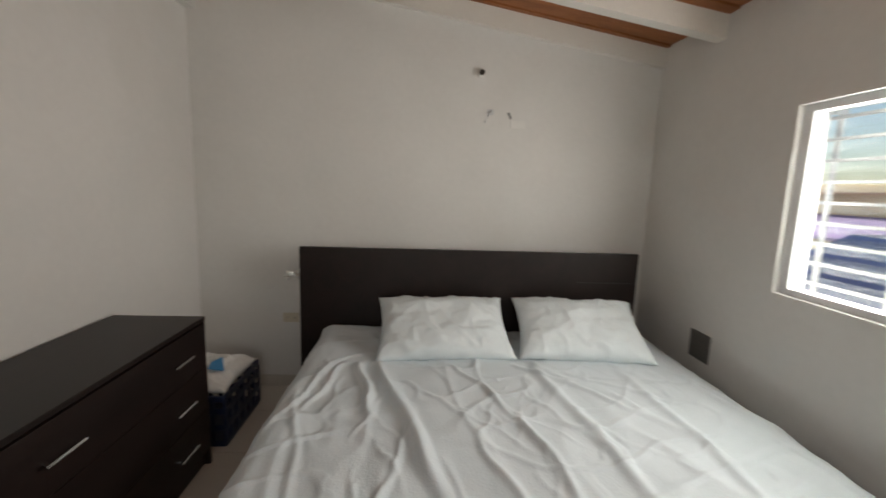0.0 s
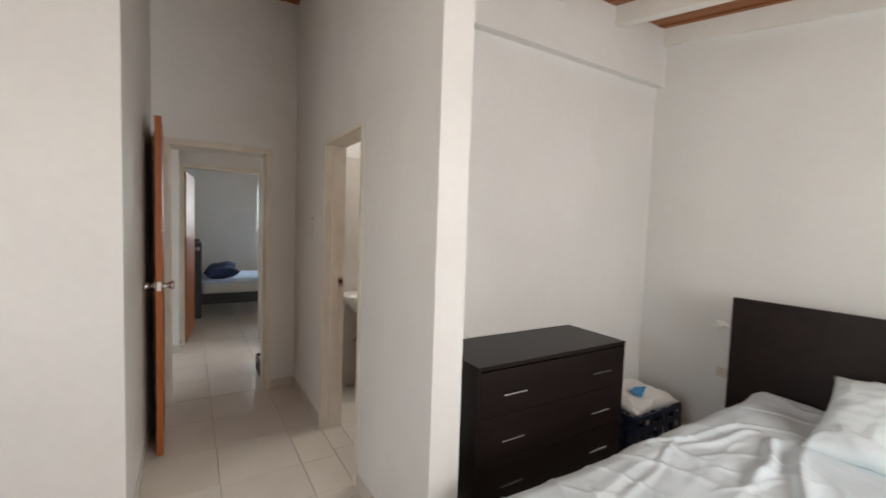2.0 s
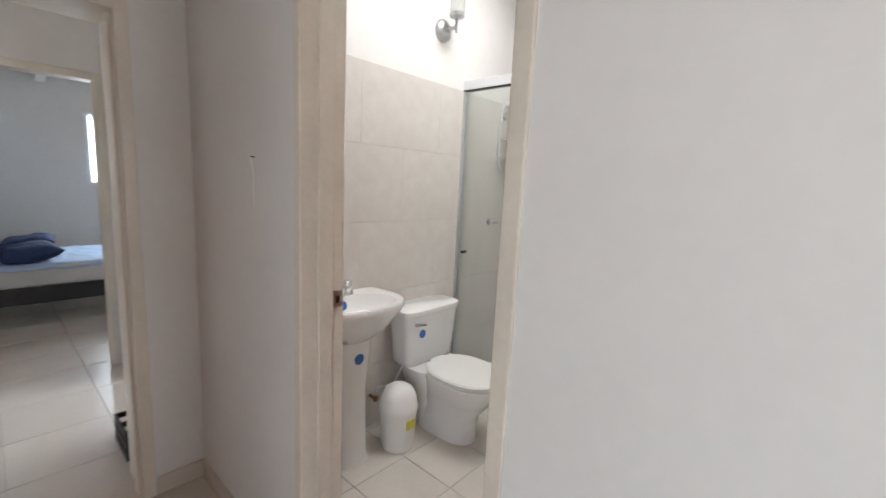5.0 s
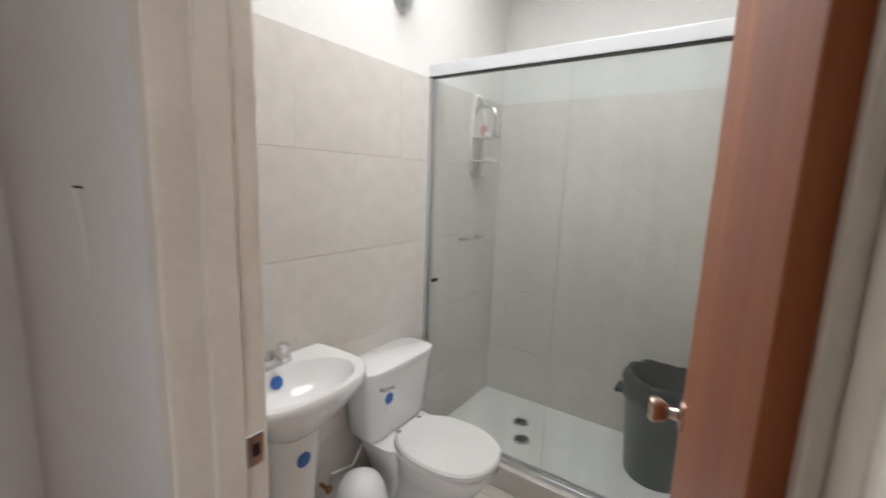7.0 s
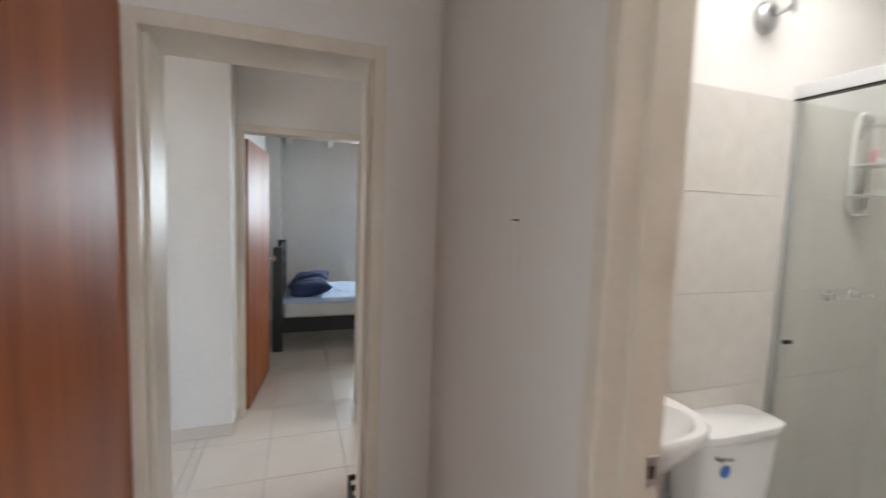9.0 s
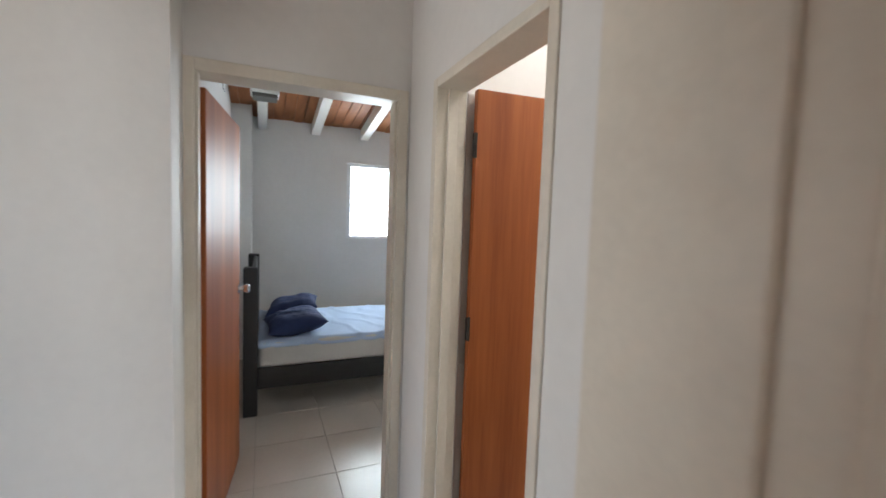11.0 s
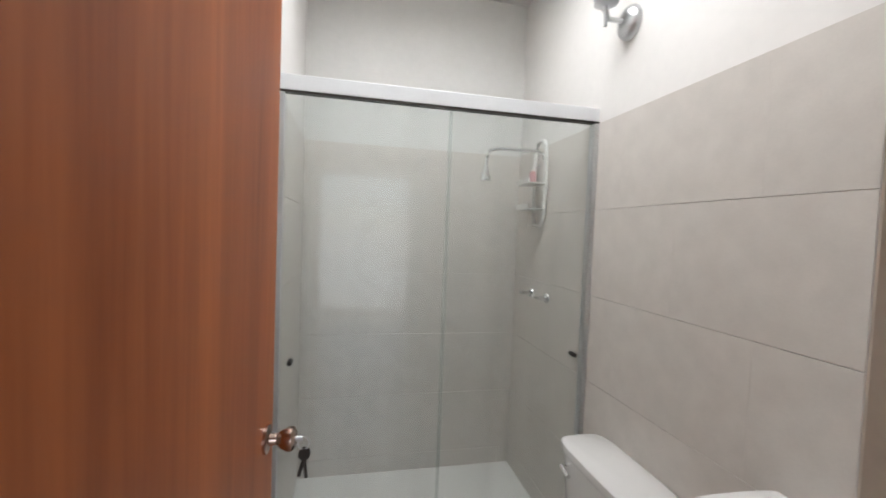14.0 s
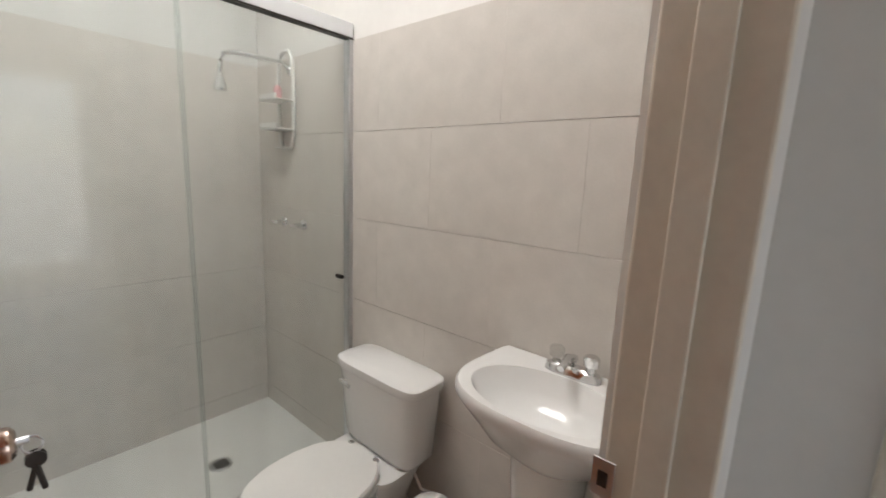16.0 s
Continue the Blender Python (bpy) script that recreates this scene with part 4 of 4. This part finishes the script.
    part("spout", T([(0.055, 0, HZ + 0.02), (0.06, 0, HZ + 0.05), (0.09, 0, HZ + 0.062), (0.14, 0, HZ + 0.045)], [0.017, 0.016, 0.013, 0.011], 12), CHROME, tap, "", True)
    for q in (-0.052, 0.052):
        part("tap_knob", L([(0.014, 0), (0.012, 0.018), (0.021, 0.024), (0.023, 0.045), (0.018, 0.052)], (0.055, q, HZ + 0.02), 14), LAMP_GLASS if q < 0 else CHROME, tap, "clear faceted tap knob", True)
    part("supply_pipe", T([(0.0, -0.10, 0.42), (0.05, -0.10, 0.42), (0.06, -0.08, 0.5), (0.06, -0.05, 0.62)], 0.008, 8), BRASS, b, "brass supply valve pipe", True)
    if s > 0:
        part("label_sticker", L([(0.028, 0), (0.028, 0.002)], (0.2455, -0.007, 0.585), 18, turn=Matrix.Rotation(radians(90), 4, 'Y')), LABEL_BLUE, b, "round blue sticker")
        part("label_sticker", L([(0.024, 0), (0.024, 0.002)], (0.110, -0.015, HZ - 0.043), 18, turn=Matrix.Rotation(radians(72), 4, 'Y')), LABEL_BLUE, b, "round blue sticker")
    v = thing("stop_valve", (wall + s * 0.008, 0.84, 0.20), 0 if s > 0 else 180, "small brass stop valve with a flexible hose", "valve")
    part("valve_body", T([(0, 0, 0), (0.05, 0, 0)], 0.010, 10), BRASS, v, "", True)
    part("valve_handle", L([(0.018, 0), (0.02, 0.008), (0.012, 0.012)], (0.05, 0, 0.0), 12, turn=Matrix.Rotation(radians(90), 4, 'Y')), BRASS, v, "", True)
    part("hose", T([(0.035, 0, 0.0), (0.05, 0.02 * s, 0.06), (0.10, 0.10 * s, 0.08), (0.10, 0.18 * s, 0.19)], 0.006, 8), WHITE_PLASTIC, v, "white flexible hose", True)

    # dome-lid waste bin between basin and toilet
    w = thing("pedal_bin", (wall + s * (0.26 if s > 0 else 0.20), 0.845 if s > 0 else 0.80, 0), 0 if s > 0 else 180, "small white plastic swing bin with a dome lid", "waste bin")
    part("body", L([(0.085, 0), (0.09, 0.01), (0.105, 0.23), (0.106, 0.235)], (0, 0, 0), 28), WHITE_PLASTIC, w, "", True)
    part("lid", L([(0.109, 0.228), (0.110, 0.245), (0.104, 0.26), (0.098, 0.30), (0.078, 0.34), (0.045, 0.362), (0.01, 0.37)], (0, 0, 0), 28), WHITE_PLASTIC, w, "white dome lid", True)
    part("label_patch", B(0.099, 0.1035, -0.03, 0.03, 0.14, 0.19), LABEL_YELLOW, w, "yellow printed label")

    # shower glass, rail, kerb
    far = wall + s * (1.50 if s > 0 else 1.34)
    g = thing("shower_screen", (0, 0, 0), 0, "framed shower screen of clear soap-filmed glass panels", "shower screen")
    yg, zr = (1.585, 2.085) if s > 0 else (1.535, 2.047)
    xa, xb = min(wall, far), max(wall, far)
    xa, xb = xa + 0.006, xb - 0.006
    part("top_rail", B(xa, xb, yg - 0.020, yg + 0.020, zr + 0.009, zr + 0.068, 0.003), WHITE_ALU, g, "white aluminium top rail")
    part("rail_lip", B(xa, xb, yg - 0.0205, yg + 0.012, zr + 0.001, zr + 0.009), DARK_METAL, g, "dark rubber lip")
    for a in (xa, xb - 0.022):
        part("wall_profile", B(a, a + 0.022, yg - 0.022, yg + 0.022, 0.13, zr, 0.002), STEEL, g, "grey aluminium wall profile")
    part("bottom_track", B(xa + 0.022, xb - 0.022, yg - 0.025, yg + 0.025, 0.131, 0.155, 0.003), STEEL, g, "aluminium bottom track")
    mid = (xa + xb) / 2
    for a, b2, yy in ((xa + 0.022, mid + 0.004, yg - 0.010), (mid - 0.004, xb - 0.022, yg + 0.010)):
        pn = part("glass_panel", B(a, b2, yy - 0.003, yy + 0.003, 0.155, zr), WATER_GLASS, g, "clear glass panel with soap film")
        pn.visible_shadow = False
    for a in (xa + 0.06, xb - 0.06):
        part("panel_knob", L([(0.010, -0.02), (0.010, 0.02)], (a, yg, 1.02), 12, turn=Matrix.Rotation(radians(90), 4, 'X')), DARK_METAL, g, "dark round pull")
    k = structure("trim_shower_kerb", B(xa, xb, yg - 0.055, yg + 0.055, 0, 0.13, 0.006), WALL_TILE, "tiled shower kerb", "kerb")
    structure("floor_shower", B(xa, xb, yg + 0.055, NORTH - 0.008, 0.0, 0.045), CEIL_PAINT, "pale shower floor", "floor")
    for (dx, dy) in ((0.42, 2.10), (0.50, 1.93)) if s > 0 else ((0.47, 1.95),):
        d = thing("floor_drain", (wall + s * dx, dy, 0.045), 0, "round dark metal drain grate in the shower floor", "drain")
        gr = part("grate", L([(0.052, 0), (0.052, 0.003), (0.044, 0.005)], (0, 0, 0), 24), STEEL, d, "", True)
        for i in range(5):
            part("slot", B(-0.03, 0.03, -0.024 + i * 0.012 - 0.003, -0.024 + i * 0.012 + 0.003, 0.005, 0.0062), DARK_METAL, gr)
    # shower arm, caddy, taps
    sa = thing("wall_shower", (wall + s * 0.006, 2.04, 1.97), 0, "bent chrome shower arm with a small head", "shower")
    reach = 0.15 if s > 0 else 0.345
    part("arm", T([(0, 0, 0.02), (s * 0.04, 0, 0.05), (s * (reach - 0.065), 0, 0.045), (s * (reach - 0.02), 0, 0.03), (s * (reach - 0.005), 0, -0.01), (s * reach, 0, -0.06)], 0.010, 10), CHROME, sa, "", True)
    part("shower_head", L([(0.030, -0.05), (0.028, -0.03), (0.014, 0.01), (0.012, 0.03)], (s * reach, 0, -0.085), 16), CHROME, sa, "", True)
    part("wall_flange", L([(0.028, 0), (0.024, 0.008), (0.012, 0.012)], (0, 0, 0.02), 16, turn=Matrix.Rotation(radians(90 * s), 4, 'Y')), CHROME, sa, "", True)
    cd = thing("shower_caddy", (wall + s * 0.006, 2.05, 1.63), 0, "white plastic hanging shower caddy with small bottles", "caddy")
    pts = []
    for kx in range(25):
        a = kx * math.tau / 24
        pts.append((s * 0.02, 0.075 * math.copysign(abs(math.cos(a)) ** 0.6, math.cos(a)), 0.21 + 0.24 * math.copysign(abs(math.sin(a)) ** 0.6, math.sin(a))))
    part("loop_frame", T(pts, 0.011, 8), WHITE_PLASTIC, cd, "", True)
    for z in (0.06, 0.20):
        sh = part("shelf", B(*sorted((s * 0.015, s * 0.12)), -0.085, 0.085, z, z + 0.008, 0.003), WHITE_PLASTIC, cd)
        part("shelf_rim", B(*sorted((s * 0.115, s * 0.122)), -0.085, 0.085, z + 0.008, z + 0.03, 0.002), WHITE_PLASTIC, sh)
    part("soap_dish", B(*sorted((s * 0.015, s * 0.07)), -0.04, 0.04, -0.03, -0.022, 0.002), WHITE_PLASTIC, cd)
    bt = thing("soap_bottle", (wall + s * 0.06, 2.07, 1.838), 0, "small pale pink bottle on the caddy shelf", "bottle")
    part("bottle_body", L([(0.018, 0), (0.02, 0.005), (0.02, 0.06), (0.009, 0.075)], (0, 0, 0), 14), material("pink_plastic_" + name_prefix, (0.6, 0.33, 0.33), 0.4), bt, "", True)
    part("cap", L([(0.009, 0.075), (0.009, 0.09)], (0, 0, 0), 10), WHITE_PLASTIC, bt)
    for yy in (1.93, 2.13):
        vt = thing("shower_tap", (wall + s * 0.006, yy, 1.21), 0, "chrome shower tap with a small lever", "tap")
        part("flange", L([(0.03, 0), (0.027, 0.008), (0.014, 0.012)], (0, 0, 0), 16, turn=Matrix.Rotation(radians(90 * s), 4, 'Y')), CHROME, vt, "", True)
        part("spindle", T([(0, 0, 0), (s * 0.06, 0, 0)], 0.011, 10), CHROME, vt, "", True)
        part("lever", T([(s * 0.055, -0.035, 0.0), (s * 0.055, 0.035, 0.0)], 0.009, 10), CHROME, vt, "", True)
    # wall lamp
    sc = thing("wall_lamp", (wall, 1.34, 2.40), 0, "chrome wall lamp with a clear glass cylinder shade", "lamp")
    part("wall_plate", L([(0.066, 0), (0.066, 0.010), (0.058, 0.024), (0.040, 0.036), (0.018, 0.042)], (0, 0, 0), 24, turn=Matrix.Rotation(radians(90 * s), 4, 'Y')), STEEL, sc, "", True)
    part("arm", T([(s * 0.03, 0, 0), (s * 0.10, 0, 0.0), (s * 0.115, 0, 0.03), (s * 0.115, 0, 0.06)], 0.011, 10), STEEL, sc, "", True)
    part("cup", L([(0.02, 0.045), (0.045, 0.055), (0.047, 0.075)], (s * 0.115, 0, 0), 24), STEEL, sc, "", True)
    part("shade", L([(0.044, 0.075), (0.044, 0.20), (0.041, 0.20), (0.041, 0.078)], (s * 0.115, 0, 0), 24), LAMP_GLASS, sc, "clear glass cylinder shade", True)
    part("finial", T([(s * 0.115, 0, 0.06), (s * 0.115, 0, -0.03)], 0.008, 8), STEEL, sc, "", True)


bath(1, -0.70, "first", "")
bath(-1, -1.01, "second", "")
outlet("bath_outlet", (-1.01 - 0.008, 0.235, 1.24), -90, WHITE_PLASTIC, "white outlet on the tiled wall above the basin", False)

bin_t = thing("waste_bin", (0.50, 2.10, 0.045), 0, "dark green plastic bin lined with a black bag", "waste bin")
part("body", L([(0.15, 0), (0.155, 0.01), (0.19, 0.50), (0.198, 0.51), (0.198, 0.53), (0.185, 0.53), (0.15, 0.03)], (0, 0, 0), 32), BIN_PLASTIC, bin_t, "", True)
bm = bmesh.new()
rings = []
for r, z in ((0.20, 0.44), (0.207, 0.50), (0.209, 0.535), (0.20, 0.555), (0.17, 0.56), (0.15, 0.52), (0.12, 0.42)):
    rings.append([((r + 0.012 * noise.noise(Vector((k * 0.9, z * 20, 1)))) * math.cos(k * math.tau / 36), (r + 0.012 * noise.noise(Vector((k * 0.9, z * 20, 1)))) * math.sin(k * math.tau / 36), z + 0.018 * noise.noise(Vector((k * 0.7, z * 8, 4)))) for k in range(36)])
part("bin_liner", loft(bm, rings), BLACK_PLASTIC, bin_t, "black plastic bag folded over the rim", True)
for a in (0, 1):
    part("bin_handle", B(-0.235 if a == 0 else 0.195, -0.195 if a == 0 else 0.235, -0.05, 0.05, 0.42, 0.445, 0.006), BIN_PLASTIC, bin_t)
fd = thing("floor_drain", (-0.12, 0.50, 0.0), 0, "round dark metal drain grate in the bathroom floor", "drain")
part("grate", L([(0.05, 0), (0.05, 0.003), (0.042, 0.005)], (0, 0, 0), 24), DARK_METAL, fd, "", True)

# ---- far bedroom ----
def single_bed():
    bed = thing("single_bed", (-4.715, -0.66, 0), 0, "bed with a black headboard and pale blue sheet", "bed")
    w, ln = 1.15, 1.95
    for sx in (-1, 1):
        part("headboard_post", B(sx * w / 2 - 0.045, sx * w / 2 + 0.045, -0.10, 0.0, 0, 1.13, 0.01), BLACK_PLASTIC, bed)
    for z in (0.35, 0.52, 0.69, 0.86, 1.01):
        part("headboard_slat", B(-w / 2 + 0.03, w / 2 - 0.03, -0.045, -0.015, z, z + 0.10, 0.004), BLACK_PLASTIC, bed)
    for sx in (-1, 1):
        part("side_rail", B(sx * w / 2 - 0.02, sx * w / 2 + 0.02, 0, ln, 0.20, 0.36, 0.004), BLACK_PLASTIC, bed)
        part("leg", B(sx * w / 2 - 0.03, sx * w / 2 + 0.03, ln - 0.03, ln + 0.03, 0, 0.36, 0.004), BLACK_PLASTIC, bed)
    part("mattress", B(-w / 2, w / 2, 0.0, ln, 0.34, 0.555, 0.05, 4), MATTRESS, bed, "", True)
    nu, nv = 60, 90
    verts = []
    for j in range(nv):
        for i in range(nu):
            u, v = -w / 2 + w * i / (nu - 1), ln * j / (nv - 1)
            e = min(i, nu - 1 - i) / (nu - 1) * w
            z = 0.562 + 0.012 * noise.noise(Vector((u * 5, v * 3, 2))) + 0.012 * max(0, 1 - abs(noise.noise(Vector((u * 3, v * 4, 7)))) * 7)
            if e < 0.05:
                z -= 0.05 * (1 - e / 0.05)
            verts.append((u * 1.02, v, z))
    me = bpy.data.meshes.new("sheet")
    me.from_pydata(verts, [], [(j * nu + i, j * nu + i + 1, (j + 1) * nu + i + 1, (j + 1) * nu + i) for j in range(nv - 1) for i in range(nu - 1)])
    me.materials.append(BLUE_SHEET)
    for p in me.polygons:
        p.use_smooth = True
    sh = new("sheet", me)
    sh.parent = bed
    sh["label"] = "pale blue rumpled sheet"
    sh.modifiers.new("thickness", 'SOLIDIFY').thickness = 0.004


single_bed()
pillow((-4.40, -0.38, 0.645), 8, 4, 0.50, 0.46, 0.20, 3.3, NAVY_CLOTH, "plump navy pillow on the pale blue bed", rumple=0.35)
pillow((-4.95, -0.36, 0.66), 10, -6, 0.55, 0.46, 0.20, 7.3, NAVY_CLOTH, "plump navy pillow against the black headboard", rumple=0.35)
br = thing("wall_lamp_box", (-4.6, -0.93, 2.50), 0, "white box-shaped wall lamp with a dark underside near the ceiling", "lamp")
part("housing", B(-0.10, 0.10, 0.20, 0.42, 0.0, 0.15, 0.012), WHITE_PLASTIC, br)
part("bezel", B(-0.085, 0.085, 0.215, 0.405, -0.03, 0.0, 0.004), GREY_PLASTIC, br, "dark grey underside bezel")
part("arm", B(-0.025, 0.025, 0.015, 0.20, 0.05, 0.10, 0.006), WHITE_ALU, br)
part("wall_plate", B(-0.07, 0.07, 0.0, 0.015, 0.0, 0.15, 0.003), WHITE_ALU, br)
rack = thing("plastic_crate", (-1.40, -0.14, 0), 0, "black plastic crate with a red item on the hall floor", "crate")
for z in (0.0, 0.06, 0.12):
    for sx in (-1, 1):
        part("rail", B(sx * 0.13 - 0.006, sx * 0.13 + 0.006, -0.10, 0.10, z, z + 0.03, 0.003), BLACK_PLASTIC, rack)
        part("rail", B(-0.124, 0.124, sx * 0.10 - 0.006, sx * 0.10 + 0.006, z, z + 0.03, 0.003), BLACK_PLASTIC, rack)
for sx in (-1, 1):
    for sy in (-1, 1):
        part("corner_post", B(sx * 0.125 - 0.01, sx * 0.125 + 0.01, sy * 0.095 - 0.01, sy * 0.095 + 0.01, 0, 0.15, 0.002), BLACK_PLASTIC, rack)
part("bottom", B(-0.12, 0.12, -0.09, 0.09, 0.004, 0.014), BLACK_PLASTIC, rack)
red = thing("red_box", (-1.44, -0.12, 0.015), 0, "red plastic box standing in the black crate", "box")
part("body", B(-0.05, 0.05, -0.04, 0.04, 0, 0.21, 0.008), RED_WOOD, red)

nail = thing("wall_hook", (-0.287, 0.0, 1.53), 0, "small nail with a thread on the corridor wall", "hook")
part("nail", T([(0, 0, 0.0), (0, -0.014, 0.001)], 0.0025, 6), DARK_METAL, nail)
part("thread", T([(0, -0.012, 0.0), (0.003, -0.006, -0.07), (-0.003, -0.004, -0.17)], 0.0018, 5), WHITE_CLOTH, nail)

# ---- skirting ----
def skirting(name, x0, x1, y0, y1):
    structure(name, B(x0, x1, y0, y1, 0, 0.085, 0.002), FLOOR_TILE, "glazed tile skirting", "skirting")


for a in ((-0.905, -0.010, -0.010, 0.0), (0.782, 1.59, -0.010, 0.0), (1.59, 1.60, -0.010, 0.14), (-1.578, -1.17, -0.010, 0.0), (-2.655, -2.356, -0.010, 0.0),
          (-0.915, -0.905, -0.2, 0.0), (-2.42, -2.41, -1.16, -0.915), (-2.42, -2.405, -1.5, -1.16), (-2.65, -2.41, -0.912, -0.902), (0.93, EAST - 0.01, NORTH - 0.010, NORTH), (EAST - 0.010, EAST, -2.59, NORTH - 0.01),
          (0.92, 0.93, 0.15, NORTH - 0.01), (-0.9, 0.74, -1.06, -1.05), (0.74, 0.75, -2.59, -1.05), (WEST, WEST + 0.01, -0.74, NORTH), (-5.52, -2.79, -0.93, -0.92)):
    skirting("baseboard", *a)


# ---- tiles ----
def tile_mesh(name, w, d, t, mat, bevel):
    """A thin tile lying in local xy with its face up at z = 0."""
    bm = bmesh.new()
    e = bevel
    lo = [(-w / 2, -d / 2, -t), (w / 2, -d / 2, -t), (w / 2, d / 2, -t), (-w / 2, d / 2, -t)]
    md = [(x, y, -e) for x, y, _ in lo]
    hi = [(x - math.copysign(e, x), y - math.copysign(e, y), 0) for x, y, _ in lo]
    loft(bm, [lo, md, hi])
    return mesh_of(name, bm, mat)


MESHES = {}


def lay_tile(parent, m, w, d, mat, t=0.007, bevel=0.0015):
    key = (round(w, 3), round(d, 3), mat.name)
    if key not in MESHES:
        MESHES[key] = tile_mesh("tile", w, d, t, mat, bevel)
    ob = new("tile", MESHES[key])
    ob.parent = parent
    ob.matrix_world = m


def tile_floor(parent, x0, x1, y0, y1, ox, oy, size):
    """Square floor tiles on a grid through (ox, oy), cut at the room's edges."""
    g = 0.003
    i0, i1 = math.floor((x0 - ox) / size), math.ceil((x1 - ox) / size)
    j0, j1 = math.floor((y0 - oy) / size), math.ceil((y1 - oy) / size)
    for i in range(i0, i1):
        for j in range(j0, j1):
            a, b = max(x0, ox + i * size), min(x1, ox + (i + 1) * size)
            c, d = max(y0, oy + j * size), min(y1, oy + (j + 1) * size)
            if b - a > 0.02 and d - c > 0.02:
                lay_tile(parent, pose((a + b) / 2, (c + d) / 2, 0), b - a - g, d - c - g, FLOOR_TILE)


def tile_wall(parent, axis, plane, facing, u0, u1, z1, width, height, hole=None):
    """Wall tiles with their faces 8 mm proud; axis is the direction the wall runs in."""
    g = 0.0018
    n = math.ceil((u1 - u0) / width)
    rows = math.ceil(z1 / height)
    for j in range(rows):
        b = z1 - j * height
        a = max(0, b - height)
        off = (width / 2 if j % 2 else 0)
        for i in range(-1, n):
            c, d = max(u0, u0 + i * width + off), min(u1, u0 + (i + 1) * width + off)
            spans = [(c, d)]
            if hole and a < hole[3] - 0.02:
                spans = [(c, min(d, hole[0])), (max(c, hole[1]), d)]
            for c2, d2 in spans:
                if d2 - c2 < 0.03 or b - a < 0.03:
                    continue
                u, z = (c2 + d2) / 2, (a + b) / 2
                w, h = d2 - c2 - 0.0003, b - a - g
                if axis == 'y':
                    m = pose(plane + facing * 0.008, u, z, 90, 0, 90 * facing)
                else:
                    m = pose(u, plane + facing * 0.008, z, 90, 0, 0 if facing < 0 else 180)
                lay_tile(parent, m, w, h, WALL_TILE, 0.007, 0.0004)


floor_ob = bpy.data.objects["floor"]
tile_floor(floor_ob, 0.74, EAST, -2.6, 0.0, -0.05, -0.67, 0.45)
tile_floor(floor_ob, 0.92, EAST, 0.0, NORTH, -0.05, -0.67, 0.45)
tile_floor(floor_ob, -2.78, 0.74, -1.06, 0.0, -0.05, -0.67, 0.45)
tile_floor(floor_ob, -2.66, -1.03, -4.3, -1.06, -0.05, -0.67, 0.45)
tile_floor(floor_ob, WEST, -2.78, -0.93, NORTH, -0.05, -0.67, 0.45)
tile_floor(floor_ob, -0.70, 0.80, 0.0, 1.545, 0.0, 0.14, 0.33)
tile_floor(floor_ob, -2.35, -1.01, 0.0, 1.545, -2.3, 0.14, 0.33)


def tile_panel(name, x0, x1, z1, course):
    """Grouted backing of one bathroom's tiled walls; the tiles are its pieces."""
    bm = bmesh.new()
    box(bm, x0, x0 + 0.002, 0.142, NORTH, 0, z1)
    box(bm, x1 - 0.002, x1, 0.142, NORTH, 0, z1)
    box(bm, x0 + 0.002, x1 - 0.002, NORTH - 0.002, NORTH, 0, z1)
    ob = structure(name, bm, TILE_GROUT, "beige glazed wall tiles with thin joints", "wall tiles")
    tile_wall(ob, 'y', x0, 1, 0.142, NORTH - 0.008, z1, 0.60, course)
    tile_wall(ob, 'y', x1, -1, 0.142, NORTH - 0.008, z1, 0.60, course)
    tile_wall(ob, 'x', NORTH, -1, x0 + 0.008, x1 - 0.008, z1, 0.60, course)


tile_panel("wall_tiles_bath", -0.70, 0.80, 2.09, 0.423)
tile_panel("wall_tiles_second_bath", -2.35, -1.01, 2.05, 0.38)
